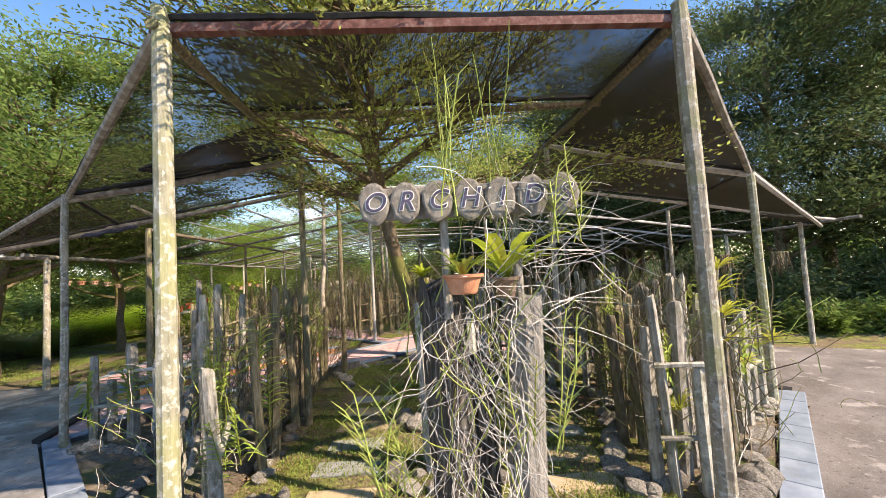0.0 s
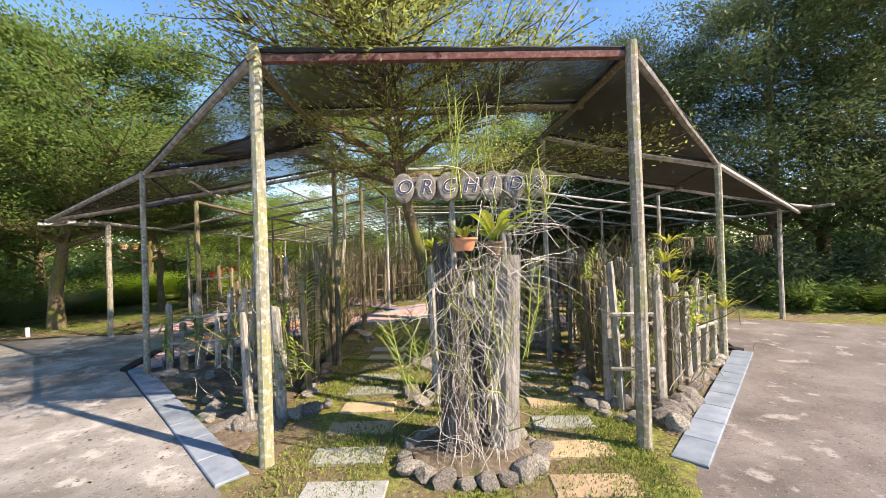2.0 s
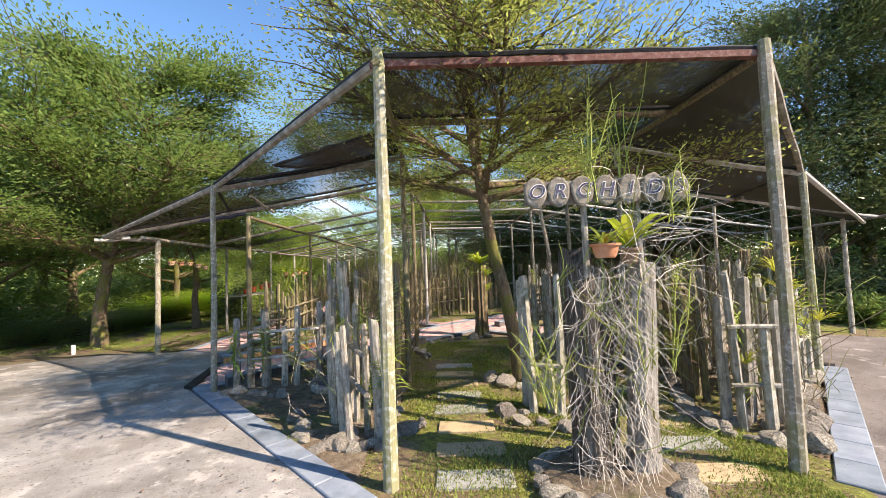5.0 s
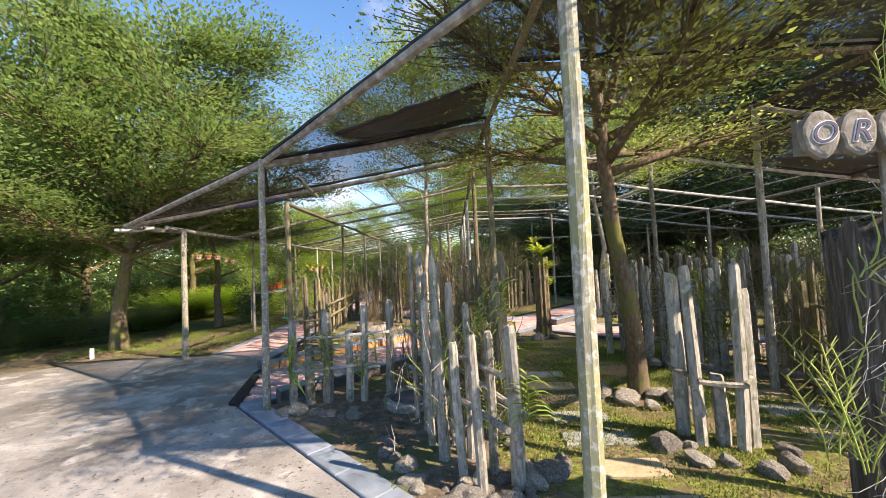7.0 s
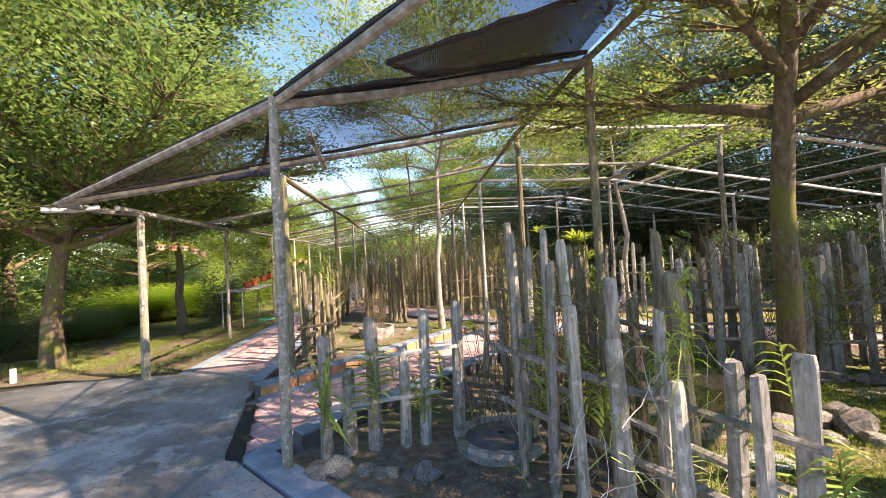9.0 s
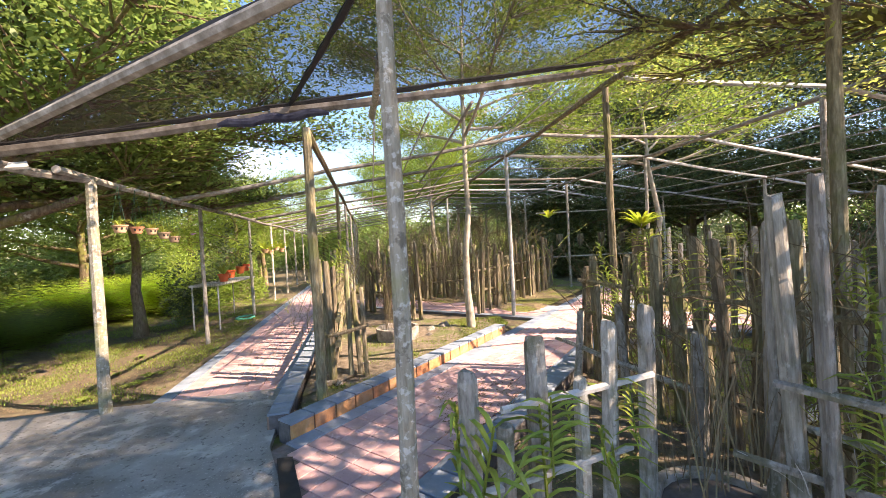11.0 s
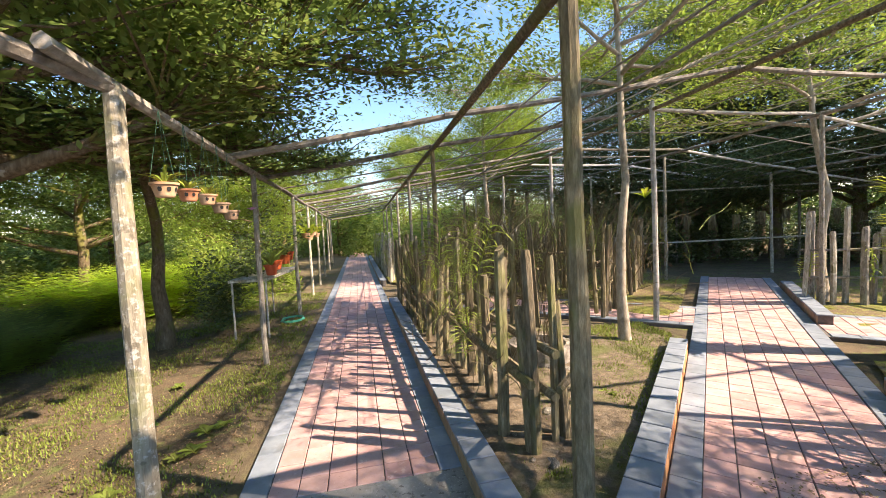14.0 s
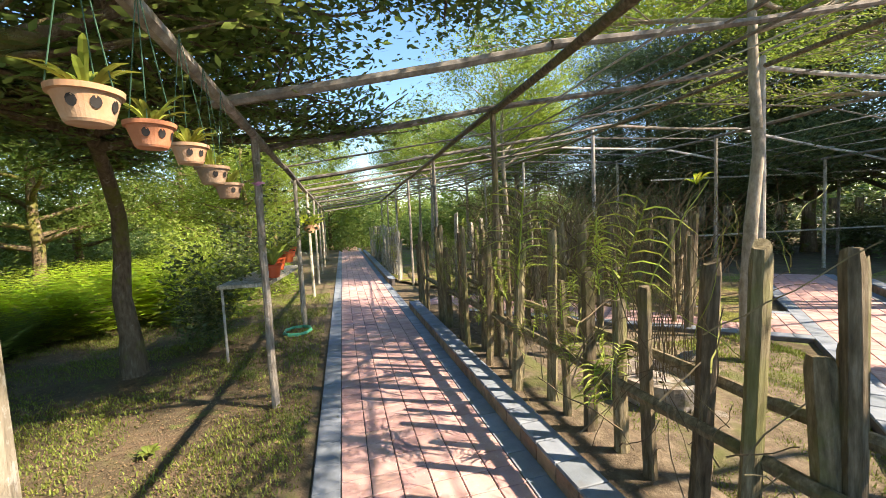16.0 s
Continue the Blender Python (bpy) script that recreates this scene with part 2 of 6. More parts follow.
M = dict(
    post_grey=surface("weathered_grey_wood", [(0.15, 0.135, 0.11), (0.33, 0.31, 0.265), (0.50, 0.475, 0.42)], 5, GRAIN, 0.9, 0.9,
                      spots=[((0.12, 0.13, 0.06), 5, 0.52, 0.66, 0.6), ((0.56, 0.55, 0.5), 18, 0.55, 0.66, 0.6), ((0.09, 0.08, 0.06), 11, 0.6, 0.68, 0.6)], vary=0.25),
    post_mossy=surface("lichened_wood", [(0.16, 0.155, 0.11), (0.27, 0.265, 0.19), (0.37, 0.365, 0.29)], 5, GRAIN, 0.9, 0.5,
                       spots=[((0.30, 0.31, 0.13), 2.2, 0.45, 0.58, 0.5), ((0.52, 0.51, 0.45), 26, 0.5, 0.62, 0.75), ((0.2, 0.19, 0.15), 11, 0.62, 0.7, 0.6)]),
    post_mottled=surface("mottled_grey_post", [(0.17, 0.15, 0.11), (0.28, 0.255, 0.2), (0.38, 0.35, 0.285)], 5, GRAIN, 0.9, 0.7,
                         spots=[((0.5, 0.49, 0.45), 34, 0.53, 0.62, 0.75), ((0.11, 0.1, 0.08), 13, 0.57, 0.64, 0.7), ((0.2, 0.22, 0.09), 3, 0.52, 0.64, 0.5)]),
    brick_dull=surface("dull_brown_facing", [(0.2, 0.135, 0.09), (0.31, 0.21, 0.145), (0.38, 0.28, 0.21)], 9, rough=0.9, bump=0.4, bump_scale=60, vary=0.15,
                       spots=[((0.13, 0.11, 0.08), 7, 0.54, 0.66, 0.6)]),
    post_dark=surface("dark_weathered_wood", [(0.075, 0.062, 0.038), (0.185, 0.155, 0.1), (0.35, 0.3, 0.21)], 5, GRAIN, 0.92, 0.9,
                      spots=[((0.15, 0.16, 0.05), 4, 0.5, 0.66, 0.6)], vary=0.25),
    beam=surface("beam_wood", [(0.10, 0.085, 0.07), (0.2, 0.18, 0.155), (0.36, 0.34, 0.31)], 5, (2.5, 2.5, 2.5), 0.9, 0.5, vary=0.25),
    beam_red=surface("red_oxide_painted_timber", [(0.07, 0.03, 0.025), (0.15, 0.06, 0.05), (0.24, 0.17, 0.15)], 5, (1, 6, 6), 0.8, 0.4),
    pole_pale=surface("bleached_pole", [(0.22, 0.21, 0.19), (0.42, 0.41, 0.38), (0.56, 0.55, 0.52)], 7, (2, 2, 2), 0.85, 0.4, vary=0.15),
    net=net_surface("black_shade_cloth", 0.61),
    # entrance cover raised to stand in for the shade of the crown above
    net_front=net_surface("black_entrance_cloth", 0.74),
    # for the doubled patch; on the right wing it stands in for tree darkness
    net_dense=net_surface("dense_black_shade_cloth", 0.84),
    rope=surface("black_hem", [(0.012, 0.012, 0.013), (0.04, 0.04, 0.042)], 30, rough=0.7),
    # blotches are stains and wear plus dappled tree shade put into the colour
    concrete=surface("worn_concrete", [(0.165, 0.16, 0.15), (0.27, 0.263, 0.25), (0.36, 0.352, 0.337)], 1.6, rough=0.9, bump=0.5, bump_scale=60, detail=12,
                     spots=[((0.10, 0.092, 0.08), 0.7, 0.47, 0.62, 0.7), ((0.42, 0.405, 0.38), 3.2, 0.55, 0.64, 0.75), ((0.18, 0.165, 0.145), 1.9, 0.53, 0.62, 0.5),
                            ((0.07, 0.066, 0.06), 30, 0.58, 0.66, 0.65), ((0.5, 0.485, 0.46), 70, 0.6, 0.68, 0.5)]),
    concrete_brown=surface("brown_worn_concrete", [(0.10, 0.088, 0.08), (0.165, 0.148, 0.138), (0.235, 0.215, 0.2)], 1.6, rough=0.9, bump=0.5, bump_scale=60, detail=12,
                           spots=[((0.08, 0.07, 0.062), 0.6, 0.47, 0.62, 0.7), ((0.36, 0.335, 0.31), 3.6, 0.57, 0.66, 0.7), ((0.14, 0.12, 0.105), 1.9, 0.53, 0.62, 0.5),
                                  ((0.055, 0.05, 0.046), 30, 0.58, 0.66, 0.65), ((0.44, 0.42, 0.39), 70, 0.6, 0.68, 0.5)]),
    pink=surface("pink_clay_tile", [(0.40, 0.24, 0.23), (0.5, 0.315, 0.303), (0.57, 0.38, 0.365)], 7, rough=0.75, bump=0.15, bump_scale=80,
                 spots=[((0.34, 0.23, 0.2), 3.3, 0.54, 0.68, 0.5), ((0.68, 0.54, 0.5), 16, 0.6, 0.7, 0.5), ((0.25, 0.19, 0.17), 45, 0.62, 0.7, 0.5)], vary=0.14, island=0.1),
    blue=surface("blue_grey_painted_tile", [(0.13, 0.165, 0.205), (0.19, 0.235, 0.285), (0.26, 0.31, 0.365)], 5, rough=0.7, bump=0.15, bump_scale=70,
                 spots=[((0.16, 0.17, 0.18), 6, 0.57, 0.7, 0.5)], vary=0.1, island=0.08),
    brick=surface("orange_clay_facing", [(0.36, 0.15, 0.07), (0.52, 0.24, 0.11), (0.58, 0.33, 0.19)], 9, rough=0.85, bump=0.3, bump_scale=60,
                  spots=[((0.2, 0.13, 0.1), 7, 0.56, 0.7, 0.5)], vary=0.16),
    mortar=surface("dark_mortar", [(0.09, 0.08, 0.075), (0.17, 0.155, 0.15)], 18, rough=0.95),
    moss=surface("mossy_earth", [(0.09, 0.07, 0.04), (0.18, 0.19, 0.045), (0.28, 0.33, 0.07)], 16, rough=1.0, bump=1.0, bump_scale=90, depth=0.02,
                 spots=[((0.21, 0.15, 0.1), 1.6, 0.43, 0.58, 0.92), ((0.3, 0.36, 0.08), 24, 0.54, 0.64, 0.7), ((0.07, 0.055, 0.035), 34, 0.58, 0.66, 0.7)]),
    dirt=surface("leaf_strewn_earth", [(0.083, 0.066, 0.048), (0.157, 0.126, 0.09), (0.265, 0.22, 0.163)], 14, rough=1.0, bump=0.9, bump_scale=45, depth=0.02,
                 spots=[((0.1, 0.13, 0.035), 1.6, 0.52, 0.64, 0.7), ((0.32, 0.22, 0.15), 26, 0.6, 0.68, 0.6)]),
    lawn=surface("patchy_lawn", [(0.07, 0.055, 0.036), (0.12, 0.098, 0.063), (0.15, 0.14, 0.07)], 16, rough=1.0, bump=0.9, bump_scale=50, depth=0.02,
                 spots=[((0.19, 0.14, 0.095), 2.4, 0.42, 0.66, 0.6), ((0.12, 0.19, 0.04), 4, 0.55, 0.68, 0.6)]),
    slab_grey=surface("grey_pebble_slab", [(0.17, 0.18, 0.17), (0.3, 0.31, 0.295), (0.38, 0.39, 0.37)], 130, rough=0.9, bump=0.5, bump_scale=120, vary=0.1,
                      spots=[((0.12, 0.12, 0.06), 7, 0.5, 0.62, 0.35)]),
    slab_tan=surface("tan_pebble_slab", [(0.26, 0.19, 0.11), (0.42, 0.32, 0.2), (0.48, 0.38, 0.26)], 130, rough=0.9, bump=0.5, bump_scale=120, vary=0.1,
                     spots=[((0.16, 0.14, 0.08), 7, 0.5, 0.62, 0.35)]),
    rock=surface("mossy_field_stone", [(0.13, 0.118, 0.1), (0.31, 0.285, 0.25), (0.55, 0.52, 0.47)], 9, rough=0.92, bump=1.0, bump_scale=24, vary=0.35, depth=0.02,
                 spots=[((0.1, 0.11, 0.04), 7, 0.53, 0.65, 0.7)]),
    bark=surface("mossy_bark", [(0.09, 0.065, 0.04), (0.17, 0.125, 0.08), (0.27, 0.215, 0.15)], 8, (5, 5, 1.4), 0.95, 0.9, depth=0.02,
                 spots=[((0.17, 0.18, 0.04), 4, 0.48, 0.62, 0.75), ((0.42, 0.40, 0.34), 9, 0.62, 0.68, 0.6)]),
    bark_pale=surface("pale_smooth_bark", [(0.2, 0.17, 0.13), (0.33, 0.29, 0.23), (0.46, 0.42, 0.35)], 7, (4, 4, 1.6), 0.9, 0.5,
                      spots=[((0.16, 0.14, 0.1), 5, 0.55, 0.66, 0.7)]),
    stump=surface("split_grey_log", [(0.05, 0.04, 0.034), (0.15, 0.13, 0.11), (0.34, 0.32, 0.28)], 6, (10, 10, 0.8), 0.95, 1.0, depth=0.03),
    stump_pale=surface("pale_split_log", [(0.2, 0.185, 0.16), (0.38, 0.36, 0.325), (0.56, 0.54, 0.5)], 6, (12, 12, 0.7), 0.95, 1.0, depth=0.03),
    navy=surface("rolled_navy_cloth", [(0.02, 0.024, 0.045), (0.06, 0.07, 0.11)], 20, rough=0.8, bump=0.5),
    root=surface("grey_aerial_root", [(0.30, 0.27, 0.23), (0.48, 0.45, 0.4), (0.6, 0.57, 0.52)], 12, rough=0.9, bump=0.2, island=0.25),
    twig=surface("dry_brown_stem", [(0.13, 0.1, 0.06), (0.22, 0.18, 0.11)], 12, rough=0.9, bump=0.2, island=0.3),
    stem=surface("green_orchid_stem", [(0.22, 0.27, 0.06), (0.36, 0.41, 0.10)], 9, rough=0.6, bump=0.1, island=0.3),
    leaf_orchid=surface("orchid_leaf", [(0.17, 0.25, 0.05), (0.28, 0.36, 0.07), (0.4, 0.43, 0.09)], 6, rough=0.5, bump=0.1, island=0.3, translucent=0.35),
    leaf_yellow=surface("yellow_strap_leaf", [(0.3, 0.36, 0.05), (0.46, 0.48, 0.07), (0.6, 0.56, 0.12)], 6, rough=0.5, bump=0.1, island=0.2, translucent=0.4),
    leaf_fern=surface("birds_nest_fern_leaf", [(0.22, 0.34, 0.035), (0.37, 0.48, 0.055), (0.52, 0.56, 0.09)], 6, rough=0.45, bump=0.1, island=0.2, translucent=0.4),
    leaf_olive=surface("olive_small_leaf", [(0.19, 0.23, 0.055), (0.31, 0.36, 0.09), (0.44, 0.46, 0.15)], 2, rough=0.5, bump=0, island=0.25, translucent=0.55, spec=0.4),
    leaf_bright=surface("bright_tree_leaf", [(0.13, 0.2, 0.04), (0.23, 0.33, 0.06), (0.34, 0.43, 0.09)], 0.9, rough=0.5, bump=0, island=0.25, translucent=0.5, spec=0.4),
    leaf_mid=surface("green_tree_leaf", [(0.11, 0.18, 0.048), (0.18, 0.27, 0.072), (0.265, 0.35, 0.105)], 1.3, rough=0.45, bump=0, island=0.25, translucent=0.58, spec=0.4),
    leaf_dark=surface("dark_tree_leaf", [(0.05, 0.085, 0.034), (0.105, 0.15, 0.055), (0.21, 0.255, 0.1)], 1.3, rough=0.36, bump=0, island=0.3, translucent=0.35, spec=0.5),
    # lime fronds brightened so the colour carries sun that the crowns block
    leaf_lime_lit=surface("sunlit_lime_fern_frond", [(0.32, 0.48, 0.05), (0.48, 0.65, 0.085), (0.6, 0.72, 0.14)], 1.2, rough=0.55, bump=0, island=0.3, translucent=0.55),
    grass=surface("grass_blade", [(0.11, 0.155, 0.035), (0.19, 0.245, 0.05), (0.27, 0.295, 0.08)], 1.5, rough=0.7, bump=0, island=0.4, translucent=0.35),
    litter=surface("dry_leaf", [(0.12, 0.075, 0.045), (0.22, 0.145, 0.09), (0.31, 0.22, 0.14)], 2.5, rough=0.9, bump=0, island=0.45),
    terracotta=surface("terracotta", [(0.42, 0.17, 0.085), (0.55, 0.25, 0.13), (0.62, 0.36, 0.23)], 8, rough=0.85, bump=0.25, vary=0.2),
    clay_pale=surface("pale_stained_clay", [(0.34, 0.17, 0.09), (0.46, 0.27, 0.165), (0.54, 0.4, 0.29)], 6, rough=0.85, bump=0.25, vary=0.15),
    red_plastic=surface("red_plastic_pot", [(0.5, 0.07, 0.035), (0.6, 0.11, 0.05)], 5, rough=0.45, bump=0, vary=0.15),
    wire=surface("green_wire", [(0.03, 0.09, 0.06), (0.05, 0.13, 0.09)], 9, rough=0.5, bump=0),
    sign=surface("sign_log_slice", [(0.11, 0.095, 0.075), (0.22, 0.2, 0.165), (0.34, 0.315, 0.27)], 14, rough=0.9, bump=0.7),
    sign_rim=surface("bark_rim", [(0.1, 0.085, 0.06), (0.2, 0.17, 0.13)], 14, rough=0.95, bump=0.6),
    letter=surface("faded_dark_paint", [(0.045, 0.04, 0.075), (0.10, 0.09, 0.14)], 20, rough=0.7, bump=0.1),
    flower=surface("mauve_petal", [(0.45, 0.2, 0.5), (0.62, 0.4, 0.66)], 8, rough=0.6, bump=0, translucent=0.3),
    white=surface("white_paint", [(0.62, 0.61, 0.57), (0.8, 0.79, 0.76)], 9, rough=0.7, bump=0.1),
    hose=surface("green_hose", [(0.03, 0.3, 0.2), (0.06, 0.42, 0.28)], 9, rough=0.4, bump=0),
    black=surface("black_rubber", [(0.012, 0.012, 0.013), (0.03, 0.03, 0.03)], 12, rough=0.7, bump=0.1),
)

# ---- building tools ----
class Geo:
    """Collects vertices and faces for one mesh."""

    def __init__(self):
        self.v, self.f = [], []

    def tube(self, pts, radii, n=8, cap=True, jitter=0.0, rng=random):
        pts = [Vector(p) for p in pts]
        start = len(self.v)
        side = None
        for i, p in enumerate(pts):
            d = (pts[min(i + 1, len(pts) - 1)] - pts[max(i - 1, 0)]).normalized()
            if side is None:
                side = d.cross(Vector((0.31, 0.95, 0.12)))
                if side.length < 0.1:
                    side = d.cross(Vector((1, 0, 0)))
            side = (side - d * side.dot(d)).normalized()
            up = d.cross(side)
            for k in range(n):
                a = 2 * math.pi * k / n
                r = radii[i] * (1 + (rng.random() - 0.5) * jitter)
                self.v.append(tuple(p + (side * math.cos(a) + up * math.sin(a)) * r))
        for i in range(len(pts) - 1):
            for k in range(n):
                a, b = start + i * n + k, start + i * n + (k + 1) % n
                self.f.append((a, b, b + n, a + n))
        if cap:
            self.f.append(tuple(start + n - 1 - k for k in range(n)))
            self.f.append(tuple(start + (len(pts) - 1) * n + k for k in range(n)))

    def block(self, sx, sy, z0, z1, ch=0.004, cx=0.0, cy=0.0, turn=0.0):
        """A block with chamfered top edges."""
        s, c, sn = len(self.v), math.cos(turn), math.sin(turn)
        for hx, hy, z in ((sx / 2, sy / 2, z0), (sx / 2, sy / 2, z1 - ch), (sx / 2 - ch, sy / 2 - ch, z1)):
            for kx, ky in ((-1, -1), (1, -1), (1, 1), (-1, 1)):
                x, y = kx * hx, ky * hy
                self.v.append((cx + x * c - y * sn, cy + x * sn + y * c, z))
        for r in (0, 4):
            for k in range(4):
                a, b = s + r + k, s + r + (k + 1) % 4
                self.f.append((a, b, b + 4, a + 4))
        self.f.append((s + 8, s + 9, s + 10, s + 11))
        self.f.append((s + 3, s + 2, s + 1, s))

    def plate(self, poly, z0, z1):
        s, n = len(self.v), len(poly)
        self.v += [(x, y, z0) for x, y in poly] + [(x, y, z1) for x, y in poly]
        self.f.append(tuple(s + n + k for k in range(n)))
        self.f.append(tuple(s + n - 1 - k for k in range(n)))
        for k in range(n):
            a, b = s + k, s + (k + 1) % n
            self.f.append((a, b, b + n, a + n))

    def strip(self, pts, widths, side, fold=0.0):
        """A leaf blade along pts, folded along its middle."""
        s = len(self.v)
        up = Vector((0, 0, 1))
        for p, w in zip(pts, widths):
            p = Vector(p)
            self.v += [tuple(p - side * w + up * fold * w), tuple(p), tuple(p + side * w + up * fold * w)]
        for i in range(len(pts) - 1):
            a = s + i * 3
            self.f += [(a, a + 1, a + 4, a + 3), (a + 1, a + 2, a + 5, a + 4)]

    def lathe(self, profile, n=20, cx=0.0, cy=0.0):
        s = len(self.v)
        for r, z in profile:
            for k in range(n):
                a = 2 * math.pi * k / n
                self.v.append((cx + r * math.cos(a), cy + r * math.sin(a), z))
        for i in range(len(profile) - 1):
            for k in range(n):
                a, b = s + i * n + k, s + i * n + (k + 1) % n
                self.f.append((a, b, b + n, a + n))
        self.f.append(tuple(s + n - 1 - k for k in range(n)))

    def mesh(self, name, material, smooth=False):
        me = bpy.data.meshes.new(name)
        me.from_pydata(self.v, [], self.f)
        me.materials.append(material)
        if smooth:
            me.polygons.foreach_set("use_smooth", [True] * len(me.polygons))
        me.update()
        return me


def part(name, data, material=None, parent=None, label="", at=None, smooth=False, kind="", category="", group=""):
    """Links a Geo or a mesh as one object, under a thing or on its own."""
    me = data.mesh(name, material, smooth) if isinstance(data, Geo) else data
    ob = new(name, me)
    if parent:
        ob.parent = parent
    if at is not None:
        ob.matrix_basis = at
    return tagged(ob, label, category, group, kind)


def thing(name, label, category, at=(0, 0, 0), group="", kind=""):
    ob = new(name)
    ob.location = at
    ob.empty_display_size = 0.1
    return tagged(ob, label, category, group, kind)


def mesh_from_arrays(name, verts, faces, material):
    """A mesh from arrays; every face has as many corners as faces has columns."""
    faces = np.asarray(faces, dtype=np.int32)
    k = faces.shape[1]
    me = bpy.data.meshes.new(name)
    me.vertices.add(len(verts))
    me.vertices.foreach_set("co", np.asarray(verts, dtype=np.float32).ravel())
    me.loops.add(len(faces) * k)
    me.loops.foreach_set("vertex_index", faces.ravel())
    me.polygons.add(len(faces))
    me.polygons.foreach_set("loop_start", np.arange(0, len(faces) * k, k, dtype=np.int32))
    me.materials.append(material)
    me.update(calc_edges=True)
    return me


def leaves(name, centres, size, material, seed, flat=0.6, long=2.4, out=None, fine=True):
    """Many small pointed leaves; flat near 1 turns their faces up, out gives the way each one grows; fine ones are kites, the rest triangles."""
    rng = np.random.default_rng(seed)
    c = np.asarray(centres, dtype=float)
    n = len(c)
    d = rng.normal(size=(n, 3))
    d[:, 2] *= 0.5
    if out is not None:
        d = d * 0.55 + out
    d /= np.linalg.norm(d, axis=1)[:, None]
    nn = rng.normal(size=(n, 3)) * (1 - flat) + np.array([0, 0, flat])
    s = np.cross(d, nn)
    s /= np.linalg.norm(s, axis=1)[:, None] + 1e-9
    k = size * rng.uniform(0.6, 1.4, size=(n, 1))
    w = k / long
    m = 4 if fine else 3
    v = np.empty((n, m, 3))
    if fine:
        v[:, 0], v[:, 1], v[:, 2], v[:, 3] = c - d * k * 0.5, c - d * k * 0.08 + s * w * 0.5, c + d * k * 0.5, c - d * k * 0.08 - s * w * 0.5
    else:
        v[:, 0], v[:, 1], v[:, 2] = c - d * k * 0.4 + s * w * 0.45, c + d * k * 0.6, c - d * k * 0.3 - s * w * 0.45
    return mesh_from_arrays(name, v.reshape(-1, 3), np.arange(n * m).reshape(-1, m), material)


def wander(rng, p, d, length, steps, bend, droop=0.0):
    """A crooked line from p along d."""
    p, d = Vector(p), Vector(d).normalized()
    pts = [p.copy()]
    for _ in range(steps):
        d = (d + Vector((rng.uniform(-1, 1), rng.uniform(-1, 1), rng.uniform(-1, 1))) * bend + Vector((0, 0, -droop))).normalized()
        p = p + d * (length / steps)
        pts.append(p.copy())
    return pts


def tree(name, label, at, height, trunk_r, fork, spread, leaf_mat, bark_mat, leaf_size, count, seed, rise=0.5,
         limbs=9, lean=(0, 0), layer=0.1, cluster=0.32, sub=6, low=0.0, bend=0.7, fine=True, flat=0.66, long=2.4):
    """A tapered trunk with limbs and layered sprays of separate leaves."""
    rng = random.Random(seed)
    root = thing(name, label, "tree", at)
    wood = Geo()
    top = Vector((lean[0], lean[1], height * 0.82))
    line = []
    for i in range(9):
        k = i / 8
        q = max(0.0, (top.z * k - fork * bend) / (top.z - fork * bend))
        line.append(Vector((top.x * q + rng.uniform(-1, 1) * 0.04 * (0 < i), top.y * q + rng.uniform(-1, 1) * 0.04 * (0 < i), top.z * k)))
    wood.tube([line[0] - Vector((0, 0, 0.1))] + line, [trunk_r * 1.5] + [trunk_r * (1.25 if i == 0 else 1 - 0.09 * i) for i in range(9)], 10, jitter=0.12, rng=rng)
    tips = []
    for j in range(limbs):
        k = j / max(1, limbs - 1)
        z = fork + (top.z - fork) * k ** 1.2 * 0.95
        q = (z - fork * bend) / (top.z - fork * bend)
        base = Vector((top.x * q, top.y * q, z))
        az = j * 2.4 + rng.uniform(-0.4, 0.4)
        reach = spread * (1 - 0.55 * k) * rng.uniform(0.8, 1.1)
        up = rise * (1 - 0.3 * k) + rng.uniform(-0.1, 0.15) - low * (1 - k)
        limb = wander(rng, base, (math.cos(az), math.sin(az), up), reach, 7, 0.14)
        r0 = trunk_r * 0.5 * (1 - 0.5 * k)
        wood.tube(limb, [r0 * (1 - 0.11 * i) for i in range(8)], 6, rng=rng, jitter=0.1)
        for i in range(2, 8):
            for _ in range(sub):
                if rng.random() < 0.75:
                    a2 = az + rng.uniform(-1.35, 1.35)
                    twig = wander(rng, limb[i], (math.cos(a2), math.sin(a2), up * 0.5 + rng.uniform(-0.15, 0.35)), spread * 0.3 * rng.uniform(0.5, 1.2), 3, 0.22)
                    if fine or rng.random() < 0.2:
                        wood.tube(twig, [r0 * 0.25, r0 * 0.2, r0 * 0.13, r0 * 0.08], 4 if fine else 3, rng=rng, cap=False)
                    tips += [(*q, *(twig[3] - twig[0]).normalized()) for q in twig[1:]]
    part("trunk", wood, bark_mat, root, smooth=True)
    nr = np.random.default_rng(seed)
    t = np.array(tips)
    weight = np.repeat(nr.gamma(1.0, size=len(t) // 3), 3)
    pick = nr.choice(len(t), count, p=weight / weight.sum())
    c = t[pick, :3] + nr.normal(size=(count, 3)) * np.array([cluster, cluster, layer])
    part("crown", leaves("crown", c, leaf_size, leaf_mat, seed, flat, long, t[pick, 3:], fine), parent=root)
    return root


